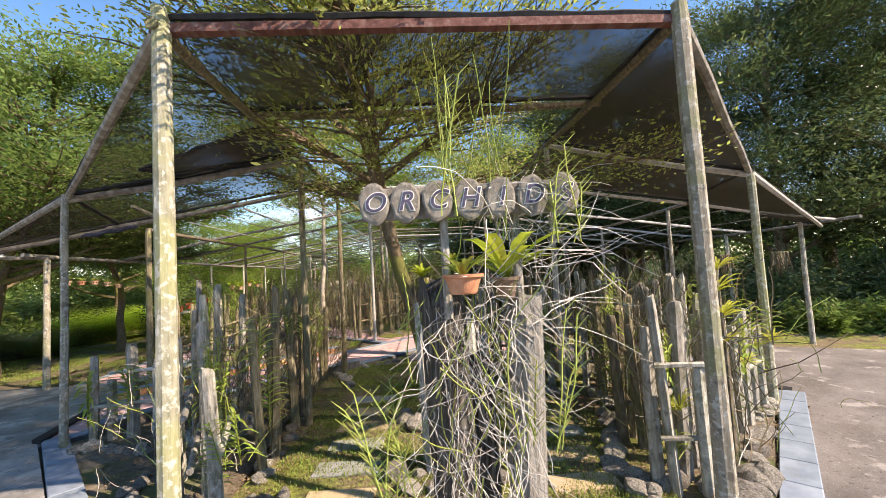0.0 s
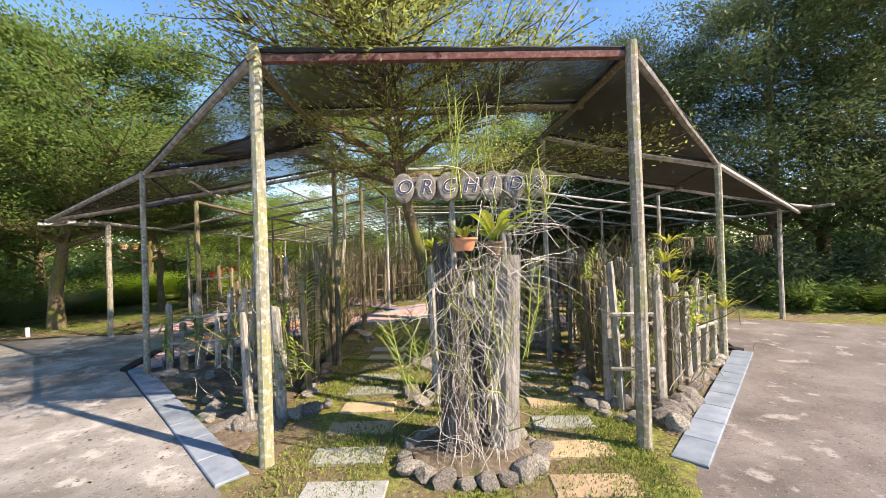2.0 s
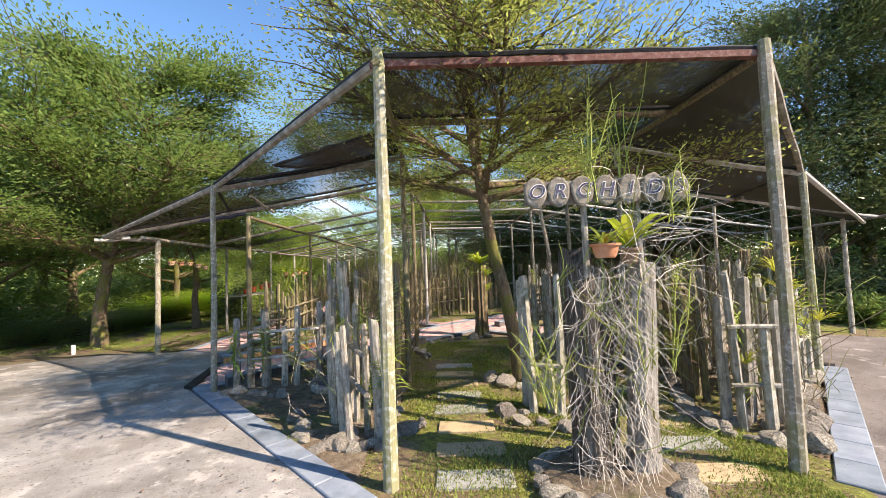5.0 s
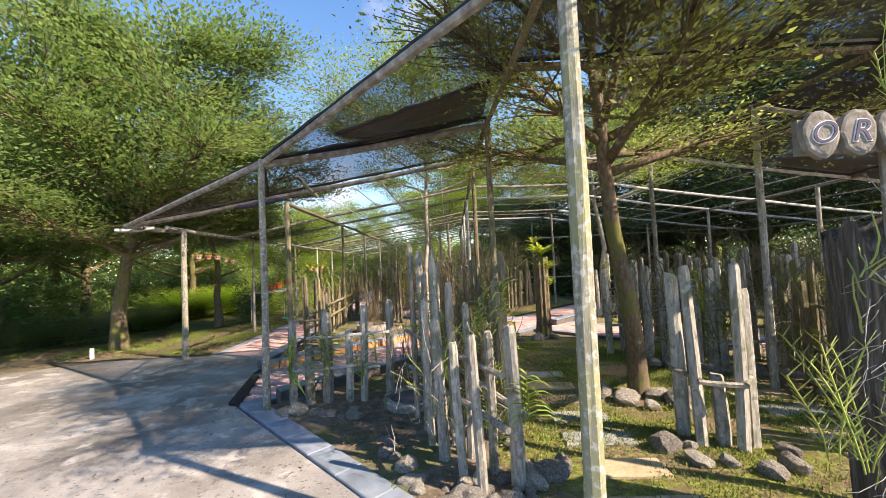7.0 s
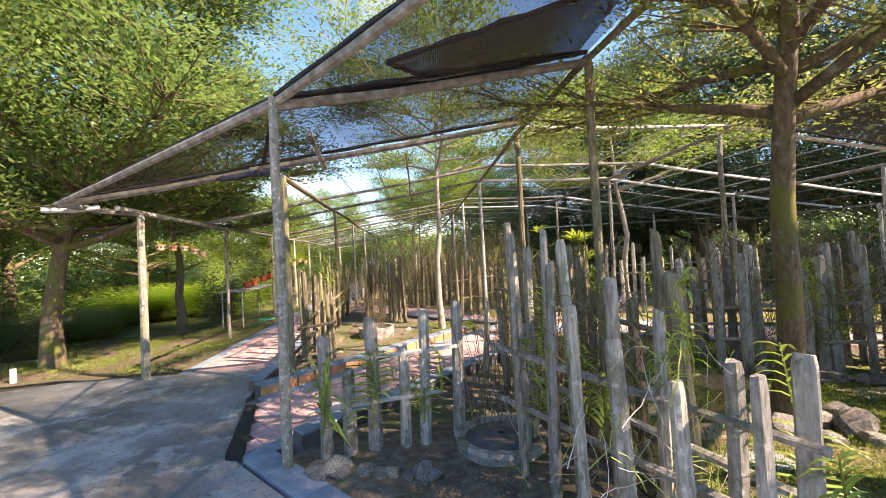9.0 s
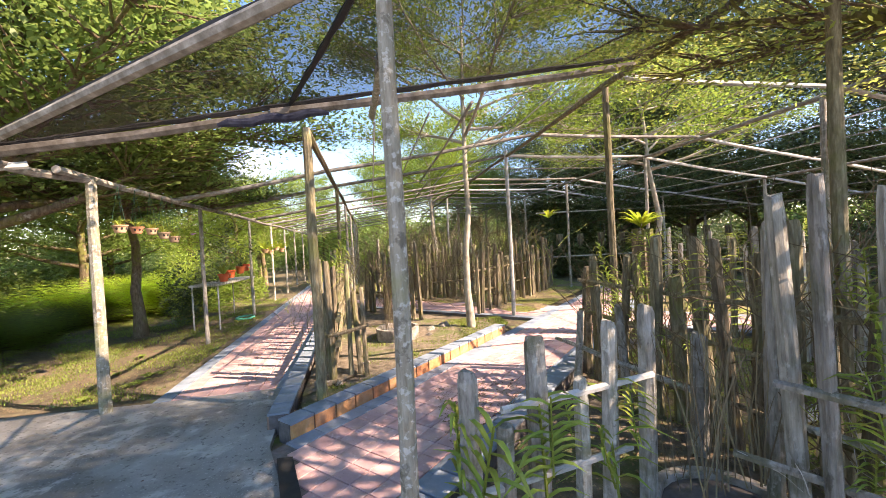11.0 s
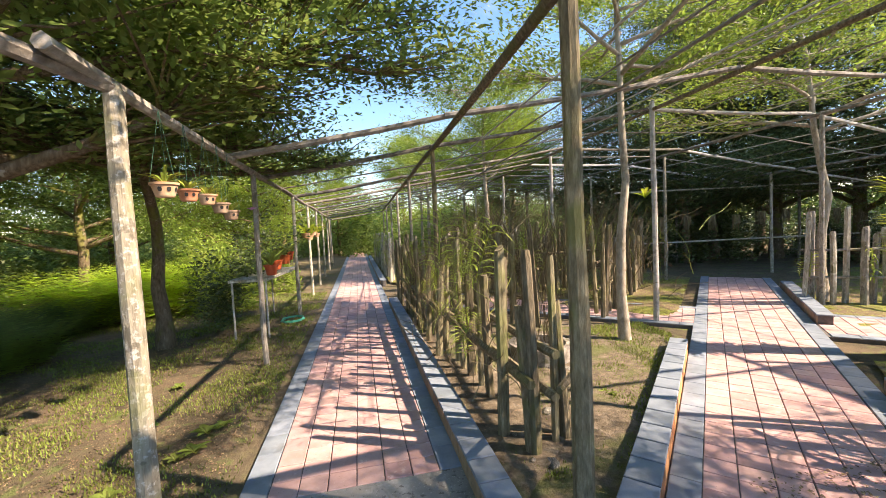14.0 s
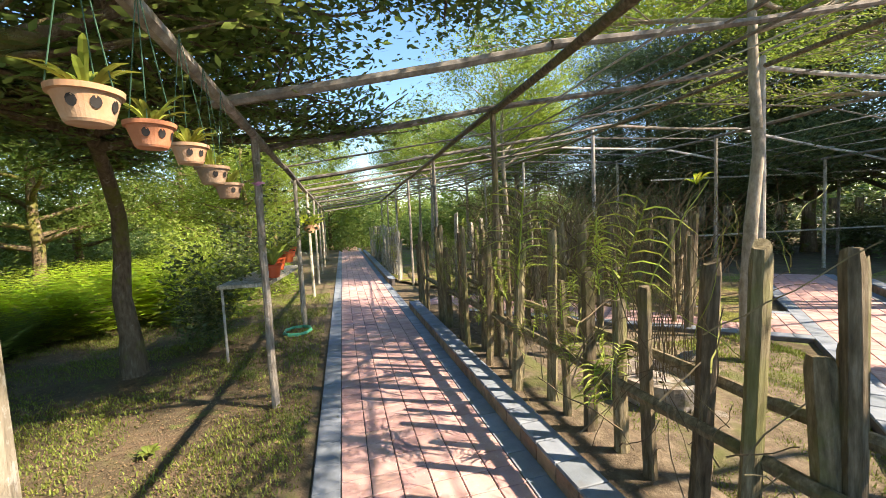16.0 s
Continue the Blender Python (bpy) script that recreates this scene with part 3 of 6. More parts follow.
def weathered_post(name, material, seed, sides=7, r=0.05):
    """A split timber post of unit height with an uneven section and a worn, slanting top."""
    rng = random.Random(seed)
    g = Geo()
    shape = [r * rng.uniform(0.8, 1.15) * (1.0 if k % 2 else rng.uniform(0.85, 1.1)) for k in range(sides)]
    zs = [-0.04, 0.0, 0.25, 0.5, 0.75, 0.96, 1.0]
    sx, sy = rng.uniform(-0.03, 0.03), rng.uniform(-0.03, 0.03)
    for i, z in enumerate(zs):
        ox, oy = math.sin(z * 3 + seed) * 0.008, math.cos(z * 2.4 + seed) * 0.008
        for k in range(sides):
            a = 2 * math.pi * k / sides
            q = shape[k] * (1 - 0.1 * z) * rng.uniform(0.95, 1.05) * (0.82 if i == len(zs) - 1 else 1)
            x, y = q * math.cos(a), q * math.sin(a)
            zz = z + ((x * sx + y * sy) / r * 0.5 + rng.uniform(-0.008, 0.008) if i == len(zs) - 1 else 0)
            g.v.append((x + ox, y + oy, zz))
    for i in range(len(zs) - 1):
        for k in range(sides):
            a, b = i * sides + k, i * sides + (k + 1) % sides
            g.f.append((a, b, b + sides, a + sides))
    g.f.append(tuple((len(zs) - 1) * sides + k for k in range(sides)))
    return g.mesh(name, material)


POSTS = {key: [weathered_post("post", M[key], 11 * i + n, 6 + i % 3, 0.04 + 0.006 * (i % 3)) for i in range(5)]
         for n, key in enumerate(("post_grey", "post_dark"))}


def set_post(fence, base, x, y, h, key="post_grey", thick=1.0, rng=random, lean=3.0, z=0.0):
    m = pose(x - base[0], y - base[1], z, rng.uniform(-lean, lean), rng.uniform(-lean, lean), rng.uniform(0, 360)) @ Matrix.Diagonal((thick, thick, h, 1))
    return part("post", rng.choice(POSTS[key]), parent=fence, at=m)


def rail(fence, base, a, b, r=0.022, mat="post_grey", rng=random, name="rail"):
    a, b = Vector(a), Vector(b)
    g = Geo()
    o = Vector((base[0], base[1], 0))
    n = max(2, int((b - a).length / 0.4))
    pts = [a.lerp(b, i / n) + Vector((0, 0, rng.uniform(-0.008, 0.008))) - o for i in range(n + 1)]
    g.tube(pts, [r * rng.uniform(0.85, 1.1) for _ in pts], 6, rng=rng, jitter=0.12)
    return part(name, g, M[mat], fence)


def fence_line(label, a, b, spacing, h0, h1, rails=(0.35, 0.7), key="post_grey", seed=1, double=0.0, rough=0.22, thick=1.0, group="garden fences"):
    """A run of upright split posts from a to b, with rails tied along it."""
    rng = random.Random(seed)
    f = thing("fence", label, "fence", (a[0], a[1], 0), group)
    L = math.dist(a, b)
    ux, uy = (b[0] - a[0]) / L, (b[1] - a[1]) / L
    d = 0.0
    while d <= L + 0.01:
        k = d / L
        off = rng.uniform(-0.02, 0.02) + (rng.choice((-1, 1)) * double)
        h = (h0 + (h1 - h0) * k) * rng.uniform(1 - rough, 1 + rough * 0.6)
        set_post(f, a, a[0] + ux * d - uy * off, a[1] + uy * d + ux * off, h, key, thick * rng.uniform(0.8, 1.2), rng)
        d += spacing * rng.uniform(0.7, 1.3)
    for z in rails:
        rail(f, a, (a[0], a[1], z), (b[0], b[1], z + rng.uniform(-0.05, 0.05)), 0.02, key, rng)
    return f


def rock_mesh(seed):
    rng = random.Random(seed)
    bm = bmesh.new()
    bmesh.ops.create_icosphere(bm, subdivisions=2, radius=1.0)
    sc = Vector((rng.uniform(0.85, 1.3), rng.uniform(0.7, 1.0), rng.uniform(0.55, 0.9)))
    cuts = [(Vector((rng.gauss(0, 1), rng.gauss(0, 1), rng.gauss(0, 0.8))).normalized(), rng.uniform(0.55, 0.85)) for _ in range(9)]
    for v in bm.verts:
        for nrm, lim in cuts:
            over = v.co.dot(nrm) - lim
            if over > 0:
                v.co -= nrm * over
        p = v.co * 0.9 + Vector((seed * 3.1, seed, 0))
        v.co *= 1 + 0.22 * noise.noise(p) + 0.10 * noise.noise(p * 2.7)
        v.co = Vector((v.co.x * sc.x, v.co.y * sc.y, max(v.co.z * sc.z, -0.35)))
    me = bpy.data.meshes.new("rock")
    bm.to_mesh(me)
    bm.free()
    me.materials.append(M["rock"])
    return me


ROCKS = [rock_mesh(i) for i in range(9)]


def rock(x, y, r, z=0.0, rng=random, group="border stones"):
    at = pose(x, y, z + r * 0.25, rng.uniform(-15, 15), rng.uniform(-15, 15), rng.uniform(0, 360)) @ Matrix.Diagonal((r, r, r * rng.uniform(0.8, 1.2), 1))
    return part("rock", rng.choice(ROCKS), at=at, label="rough grey-brown field stone edging a planting bed", category="rock", group=group)


def rock_row(a, b, n, r, seed, spread=0.05):
    rng = random.Random(seed)
    for i in range(n):
        k = (i + 0.5) / n
        rock(a[0] + (b[0] - a[0]) * k + rng.uniform(-spread, spread), a[1] + (b[1] - a[1]) * k + rng.uniform(-spread, spread), r * rng.uniform(0.6, 1.35), 0, rng)


def strands(name, mat, box, n, length, r, seed, updir=(0, 0, 1), bend=0.35, droop=0.0, steps=9, spread=1.0):
    """A tangle of thin stems grown inside a box (x0, y0, z0, x1, y1, z1)."""
    rng = random.Random(seed)
    g = Geo()
    for _ in range(n):
        p = [rng.uniform(box[i], box[i + 3]) for i in range(3)]
        d = Vector(updir) + Vector((rng.uniform(-1, 1), rng.uniform(-1, 1), rng.uniform(-0.6, 0.6))) * spread
        L = length * rng.uniform(0.4, 1.2)
        pts = wander(rng, p, d, L, steps, bend, droop)
        for q in pts:
            q.z = max(q.z, 0.01)
        q = r * rng.uniform(0.6, 1.3)
        g.tube(pts, [q * (1 - 0.06 * i) for i in range(steps + 1)], 3, cap=False, rng=rng)
    return g.mesh(name, M[mat])


def orchid_mesh(seed, h=0.4, n=14, leaf=0.2, width=0.011, mat="leaf_orchid"):
    """A stem with two ranks of arching strap leaves."""
    rng = random.Random(seed)
    g = Geo()
    for i in range(n):
        z = h * i / n
        az = (0 if i % 2 else math.pi) + rng.uniform(-0.5, 0.5) + seed
        d = Vector((math.cos(az), math.sin(az), 0))
        L = leaf * rng.uniform(0.7, 1.15)
        pts = [Vector((0, 0, z)) + d * L * k + Vector((0, 0, L * (0.75 * k - 0.75 * k * k))) for k in (0, 0.3, 0.62, 1.0)]
        g.strip(pts, [width * 0.8, width, width * 0.8, 0.001], Vector((-d.y, d.x, 0)), 0.5)
    g.tube([(0, 0, -0.05), (0, 0, h)], [0.006, 0.004], 4)
    return g.mesh("orchid", M[mat])


ORCHIDS = [orchid_mesh(i, 0.18 + 0.09 * i, 8 + 4 * i, 0.13 + 0.03 * i) for i in range(4)]


def orchid(x, y, z, s=1.0, kind=None, rng=random, rx=0):
    me = rng.choice(ORCHIDS) if kind is None else ORCHIDS[kind]
    at = pose(x, y, z, rng.uniform(-14, 14) + rx, rng.uniform(-14, 14), rng.uniform(0, 360)) @ Matrix.Diagonal((s, s, s, 1))
    return part("orchid_plant", me, at=at, label="green strap-leaved orchid growing against a fence post", category="plant", group="orchid plants")


def ground_patch(name, poly, z, mat, step=0.14, seed=0, amp=0.02, label="", kind="structure"):
    """A bumpy sheet filling a convex or concave outline."""
    bm = bmesh.new()
    vs = [bm.verts.new((x, y, 0)) for x, y in poly]
    bm.faces.new(vs)
    xs, ys = [p[0] for p in poly], [p[1] for p in poly]
    for axis, lo, hi in ((0, min(xs), max(xs)), (1, min(ys), max(ys))):
        c = lo + step
        while c < hi:
            co, no = ((c, 0, 0), (1, 0, 0)) if axis == 0 else ((0, c, 0), (0, 1, 0))
            bmesh.ops.bisect_plane(bm, geom=bm.verts[:] + bm.edges[:] + bm.faces[:], plane_co=co, plane_no=no)
            c += step
    for v in bm.verts:
        v.co.z = z + amp * noise.noise(Vector((v.co.x * 1.7 + seed, v.co.y * 1.7, 0))) + amp * 0.5 * noise.noise(Vector((v.co.x * 6, v.co.y * 6, seed)))
        if v.is_boundary:
            v.co.z = z - 0.01
    me = bpy.data.meshes.new(name)
    bm.to_mesh(me)
    bm.free()
    me.materials.append(M[mat])
    me.polygons.foreach_set("use_smooth", [True] * len(me.polygons))
    return part(name, me, label=label, kind=kind)

# ---- ground ----
ground = Geo()
for ix in range(-8, 9):
    for iy in range(-8, 9):
        ground.v.append((ix * 60.0, iy * 60.0 + 10, -0.05))
for ix in range(16):
    for iy in range(16):
        a = ix * 17 + iy
        ground.f.append((a, a + 17, a + 18, a + 1))
part("ground", ground, M["lawn"], label="patchy grass and bare earth under the trees", kind="structure")

LU = Vector((-0.078, 0.997))          # along the straight tiled path
LN = Vector((0.997, 0.078))
LO = Vector((-6.13, 6.36))
DU = Vector((0.68, 0.734)).normalized()   # along the diagonal tiled path
DN = Vector((DU.y, -DU.x))
DO = Vector((-4.41, 5.50))
CU = Vector((-0.757, 0.653)).normalized()  # along the crossing path
CN = Vector((-CU.y, CU.x)) * -1
CO = Vector((3.9, 4.9))


def lp(s, o):
    return LO + LU * s + LN * o


def dp(s, o):
    return DO + DU * s + DN * o


def cp(s, o):
    return CO + CU * s + CN * o


drive = [(-30, -30), (30, -30), (30, 1.0), (12.5, 2.4), (9.0, 4.2), (6.7, 5.55), (5.0, 6.4), (4.4, 6.3), (3.62, 4.22), (1.36, 1.62), (1.2, 1.33), (0.4, 1.29), (-0.5, 1.30),
         (-1.23, 1.31), (-4.2, 3.98), (-4.74, 5.25), tuple(lp(0, 1.24)), tuple(lp(0, 0.0)), (-7.3, 6.37), (-8.3, 5.95), (-9.6, 5.0), (-13, 2.4), (-30, -6)]
JOINT = 0.1   # an added, unseen joint between the paler west plate and browner east plate
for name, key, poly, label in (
        ("road_west", "concrete", [drive[0], (JOINT, -30), (JOINT, 1.295)] + [q for q in drive[1:] if q[0] < JOINT], "worn pale grey concrete drive, stains and leaf-shade dapple put into its colour"),
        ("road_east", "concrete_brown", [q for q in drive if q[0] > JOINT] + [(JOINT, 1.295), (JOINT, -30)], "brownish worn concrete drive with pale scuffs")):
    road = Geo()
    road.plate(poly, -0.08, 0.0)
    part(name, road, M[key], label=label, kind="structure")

ground_patch("ground_moss", [(-1.28, 1.2), (-0.5, 1.2), (0.4, 1.2), (1.26, 1.2), (1.5, 1.62), (1.62, 1.95), (2.0, 4.6), (1.9, 6.0), (-0.9, 7.2), (-2.0, 6.2), (-1.6, 3.0), (-1.6, 1.58)],
             0.0, "moss", 0.12, 1, 0.02, "mossy earth path between planting beds")
ground_patch("ground_bed_west", [(-1.52, 1.78), (-1.62, 3.0), (-2.02, 6.2), tuple(dp(2.6, 1.44)), tuple(dp(-0.75, 1.44)), (-3.98, 4.05)], 0.012, "dirt", 0.12, 2, 0.03, "brown leaf-strewn planting bed")
ground_patch("ground_bed_east", [(1.52, 1.95), (3.52, 4.3), (3.2, 5.2), (1.92, 6.0), (2.02, 4.6)], 0.012, "dirt", 0.12, 3, 0.03, "brown planting bed strewn with dry leaves")
ground_patch("ground_wedge", [tuple(dp(-0.2, -0.17)), tuple(dp(3.2, -0.17)), (-2.1, 8.4), (-4.9, 11.6), tuple(lp(5.3, 1.42)), tuple(lp(-0.6, 1.42))], 0.03, "dirt", 0.14, 4, 0.03, "earth bed with green patches between two paths")
ground_patch("ground_lawn", [tuple(lp(0.0, -0.01)), tuple(lp(24, -0.01)), (-20, 30), (-20, 4), (-9.7, 5.05), (-8.3, 6.0), (-7.3, 6.42)], -0.005, "lawn", 0.4, 5, 0.04, "patchy dry lawn in tree shade")
ground_patch("ground_north", [tuple(dp(4.7, -0.2)), tuple(dp(9, -0.2)), (1, 20), tuple(lp(22, 1.5)), tuple(lp(8.6, 1.5)), (-4.4, 13.4)], 0.01, "moss", 0.3, 6, 0.03, "mossy planting bed")
ground_patch("ground_east", [tuple(dp(4.9, 1.5)), tuple(dp(9, 1.5)), (12, 14), (12, 3), (9.2, 4.25), (6.8, 5.65), (4.9, 6.5), (3.7, 6.3)], -0.01, "moss", 0.3, 7, 0.03, "mossy planting bed")

ground_patch("ground_fence_strip", [tuple(lp(-0.45, 1.41)), tuple(lp(5.3, 1.41)), tuple(lp(5.3, 1.95)), tuple(lp(0.0, 1.9))], 0.05, "dirt", 0.1, 8, 0.03, "dark stony soil under the long fence")

# ---- tiled paths ----
TILE = 0.1575
tile_geo = Geo()
tile_geo.block(TILE - 0.006, TILE - 0.006, -0.02, 0.0, 0.003)
TILE_ME = tile_geo.mesh("tile", M["pink"])
edge_geo = Geo()
edge_geo.block(0.146, 0.236, -0.02, 0.002, 0.003)
EDGE_ME = edge_geo.mesh("edging_tile", M["blue"])


def tiled_path(name, label, place, u, length, rows_o, borders, near, skip=lambda s, o, p: False, top=0.004):
    """A path of clay tiles between painted edging tiles; near gives the stretch laid tile by tile."""
    turn = math.atan2(u.y, u.x) - math.pi / 2
    root = thing(name, label, "path", (*place(0, 0), 0), kind="structure")
    base = Vector((*place(0, 0), 0))
    bed = Geo()
    o0, o1 = min(borders[0], rows_o) - 0.08, max(borders[1], rows_o + 6 * TILE) + 0.08
    bed.plate([tuple(place(s, o) - base.xy) for s, o in ((length[0], o0), (length[0], o1), (length[1], o1), (length[1], o0))], -0.06, -0.006)
    part("bedding", bed, M["mortar"], root)
    rest, rest_edge = Geo(), Geo()
    rng = random.Random(len(name))
    s, made = length[0] + TILE / 2, 0
    while s < length[1]:
        for j in range(6):
            o = rows_o + (j + 0.5) * TILE
            p = place(s, o)
            if skip(s, o, p):
                continue
            z = top + rng.uniform(-0.0015, 0.0015)
            if near[0] <= s <= near[1] and made < 300:
                made += 1
                part("tile", TILE_ME, parent=root, at=pose(p.x - base.x, p.y - base.y, z, rng.uniform(-0.4, 0.4), rng.uniform(-0.4, 0.4), math.degrees(turn)))
            else:
                rest.block(TILE - 0.006, TILE - 0.006, z - 0.02, z, 0.003, p.x - base.x, p.y - base.y, turn)
        s += TILE
    for b in borders:
        s = length[0] + 0.12
        while s < length[1]:
            p = place(s, b)
            if not skip(s, b, p):
                if near[0] <= s <= near[1]:
                    part("edging_tile", EDGE_ME, parent=root, at=pose(p.x - base.x, p.y - base.y, top, 0, 0, math.degrees(turn)))
                else:
                    rest_edge.block(0.146, 0.236, top - 0.02, top, 0.003, p.x - base.x, p.y - base.y, turn)
            s += 0.24
    if rest.v:
        part("far_tiles", rest, M["pink"], root, kind="stuff")
    if rest_edge.v:
        part("far_edging", rest_edge, M["blue"], root, kind="stuff")
    return root


def kerb(name, label, place, u, s0, s1, o, h=0.12, w=0.165, face=-1, mat="brick", piece=0.2):
    """A raised kerb: a masonry core faced with clay blocks and capped with painted tiles. face: the side that shows blocks."""
    turn = math.atan2(u.y, u.x) - math.pi / 2
    base = place(s0, o)
    root = thing(name, label, "kerb", (base.x, base.y, 0), kind="structure")
    core = Geo()
    mid = place((s0 + s1) / 2, o)
    core.block(w - 0.03, s1 - s0, -0.08, h - 0.016, 0.002, mid.x - base.x, mid.y - base.y, turn)
    part("core", core, M["mortar"], root)
    cap, blk = Geo(), Geo()
    cap.block(w, piece - 0.005, h - 0.018, h, 0.004)
    blk.block(0.03, piece - 0.008, -0.05, h - 0.02, 0.003)
    cap_me, blk_me = cap.mesh("cap_tile", M["blue"]), blk.mesh("facing_brick", M[mat])
    rng = random.Random(int(s1 * 10))
    n = int((s1 - s0) / piece)
    step = (s1 - s0) / n
    for i in range(n):
        p = place(s0 + (i + 0.5) * step, o)
        part("cap_tile", cap_me, parent=root, at=pose(p.x - base.x, p.y - base.y, rng.uniform(-0.001, 0.001), 0, 0, math.degrees(turn)))
        for side in ((face,) if face else (-1, 1)):
            q = place(s0 + (i + 0.5) * step, o + side * (w / 2 - 0.014))
            part("facing_brick", blk_me, parent=root, at=pose(q.x - base.x, q.y - base.y, 0, 0, 0, math.degrees(turn)))
    return root


def flat_band(name, label, a, b, w, n, z=0.045):
    """A low painted band of slabs along the edge of the drive."""
    a, b = Vector(a), Vector(b)
    root = thing(name, label, "kerb", (a.x, a.y, 0), kind="structure")
    d = (b - a) / n
    turn = math.atan2(d.y, d.x) - math.pi / 2
    g = Geo()
    g.block(w, d.length - 0.004, -0.08, z, 0.006)
    me = g.mesh("kerb_slab", M["blue"])
    for i in range(n):
        p = d * (i + 0.5)
        part("kerb_slab", me, parent=root, at=pose(p.x, p.y, 0, 0, 0, math.degrees(turn)))
    return root


flat_band("kerb_west", "blue-grey painted kerb along the concrete drive", (-1.42, 1.60), (-4.14, 4.10), 0.2, 9, 0.02)
flat_band("kerb_east", "blue-grey painted kerb beside the bed and drive", (1.47, 1.72), (3.64, 4.22), 0.21, 9, 0.02)

# ---- shade structure ----
pergola = thing("pergola", "weathered timber pole frame over the orchid garden", "pergola", (0, 0, 0))
prng = random.Random(5)


def frame_post(x, y, h, r=0.04, mat="post_grey", lean=(0, 0), label="", sides=9):
    g = Geo()
    pts = [(x + lean[0] * k + prng.uniform(-1, 1) * 0.006, y + lean[1] * k, -0.05 + (h + 0.05) * k) for k in (0, 0.2, 0.4, 0.6, 0.8, 0.97, 1.0)]
    g.tube(pts, [r * f for f in (1.12, 1.05, 1.0, 0.97, 0.95, 0.92, 0.8)], sides, rng=prng, jitter=0.14)
    return part("post", g, M[mat], pergola, label)


def frame_beam(a, b, r=0.03, mat="beam", label="", sag=0.02):
    g = Geo()
    a, b = Vector(a), Vector(b)
    n = max(2, int((b - a).length / 0.7))
    pts = [a.lerp(b, i / n) - Vector((0, 0, sag * math.sin(math.pi * i / n))) + Vector((prng.uniform(-1, 1), prng.uniform(-1, 1), prng.uniform(-1, 1))) * 0.006 for i in range(n + 1)]
    g.tube(pts, [r * (1.05 - 0.15 * i / n) for i in range(n + 1)], 7, rng=prng, jitter=0.14)
    return part("beam", g, M[mat], pergola, label)


def square_beam(a, b, w, h, mat):
    g = Geo()
    a, b = Vector(a), Vector(b)
    L = (b - a).length
    g.block(w, h, 0, L, 0.004)
    m = Matrix.Translation(a) @ (b - a).to_track_quat("Z", "Y").to_matrix().to_4x4()
    return part("beam", g, M[mat], pergola, "flaking red-brown painted front beam", at=m)


A_L, A_R = (-1.29, 1.78, 2.76), (1.29, 1.92, 2.75)
frame_post(-1.29, 1.78, 2.84, 0.044, "post_mossy", (0.0, -0.01), "front post covered in yellow-green lichen")
frame_post(1.29, 1.92, 2.82, 0.044, "post_mottled", (0.0, 0.0), "grey weathered front post")
square_beam((-1.35, 1.80, 2.75), (1.35, 1.95, 2.74), 0.05, 0.045, "beam_red")
frame_post(-3.785, 3.835, 2.50, 0.033, "post_mottled", label="mottled grey side post")
frame_post(3.24, 3.97, 2.34, 0.04, "post_mossy", (0, 0), "slim post with yellow-green lichen")


def row_u(y):
    return -6.45 - 0.085 * (y - 6.2)


def row_r(y):
    return -4.47 - 0.06 * (y - 5.82)


def row_s(y):
    return -1.60 - 0.03 * (y - 5.9)


def row_t(y):
    return 1.12 - 0.03 * (y - 5.9)


def row_v(y):
    return 3.9 + 0.0 * y


def row_w(y):
    return 6.4 + 0.03 * (y - 6)


BAYS = [5.85, 7.80, 9.15, 11.65, 13.5, 15.4, 17.3, 19.4, 21.5, 23.8]
for i, y in enumerate(BAYS):
    zu, zr, zs = 2.10, 2.40, 2.88
    pale = "pole_pale" if i % 2 == 0 else "beam"
    if i:   # the first bay's western beams carry the cloth further forward
        frame_beam((row_u(y) - 0.1, y + 0.2, zu + 0.03), (row_r(y), y + 0.02, zr + 0.04), 0.03, "beam")
        frame_beam((row_r(y) - 0.1, y, zr + 0.02), (row_s(y), y, zs), 0.026, "beam")
    frame_beam((row_s(y), y, zs), (row_t(y), y + 0.1, zs - 0.05), 0.026, pale)
    frame_beam((row_t(y), y + 0.1, zs - 0.06), (row_v(y), y + 0.2, 2.36), 0.026, "pole_pale")
    frame_beam((row_v(y), y + 0.2, 2.36), (row_w(y), y + 0.4, 1.98), 0.026, "pole_pale")
for k in range(4):
    y0, y1 = 5.85 + k * 4.5, 5.85 + (k + 1) * 4.5
    frame_beam((row_u(y0), y0, 2.12), (row_u(y1), y1, 2.12), 0.032, "beam")
    frame_beam((row_r(y0), y0, 2.40), (row_r(y1), y1, 2.40), 0.032, "post_dark")
    frame_beam((row_s(y0), y0, 2.86), (row_s(y1), y1, 2.86), 0.028, "post_dark")
    frame_beam((row_t(y0), y0, 2.80), (row_t(y1), y1, 2.80), 0.028, "beam")
    frame_beam((row_v(y0), y0, 2.36), (row_v(y1), y1, 2.36), 0.026, "beam")
    frame_beam((row_w(y0), y0, 1.98), (row_w(y1), y1, 1.98), 0.026, "beam")
    frame_beam((-3.0, y0, 2.64), (-3.15, y1, 2.64), 0.014, "beam")
for i, y in enumerate((6.25, 8.7, 11.4, 13.6, 15.6, 17.6, 19.8, 22.0)):
    frame_post(row_u(y), y, 2.12, (0.045, 0.029, 0.03, 0.028)[min(i, 3)], "post_mottled" if i == 0 else "post_grey", (0.0, 0.0),
               "post streaked with lichen, dark stained foot" if i == 0 else "")
for i, y in enumerate((5.83, 9.07, 11.67, 14.4, 16.9, 19.4, 22)):
    frame_post(row_r(y), y, 2.42, 0.042 if i == 0 else 0.03, "post_dark" if i < 2 else "post_grey")
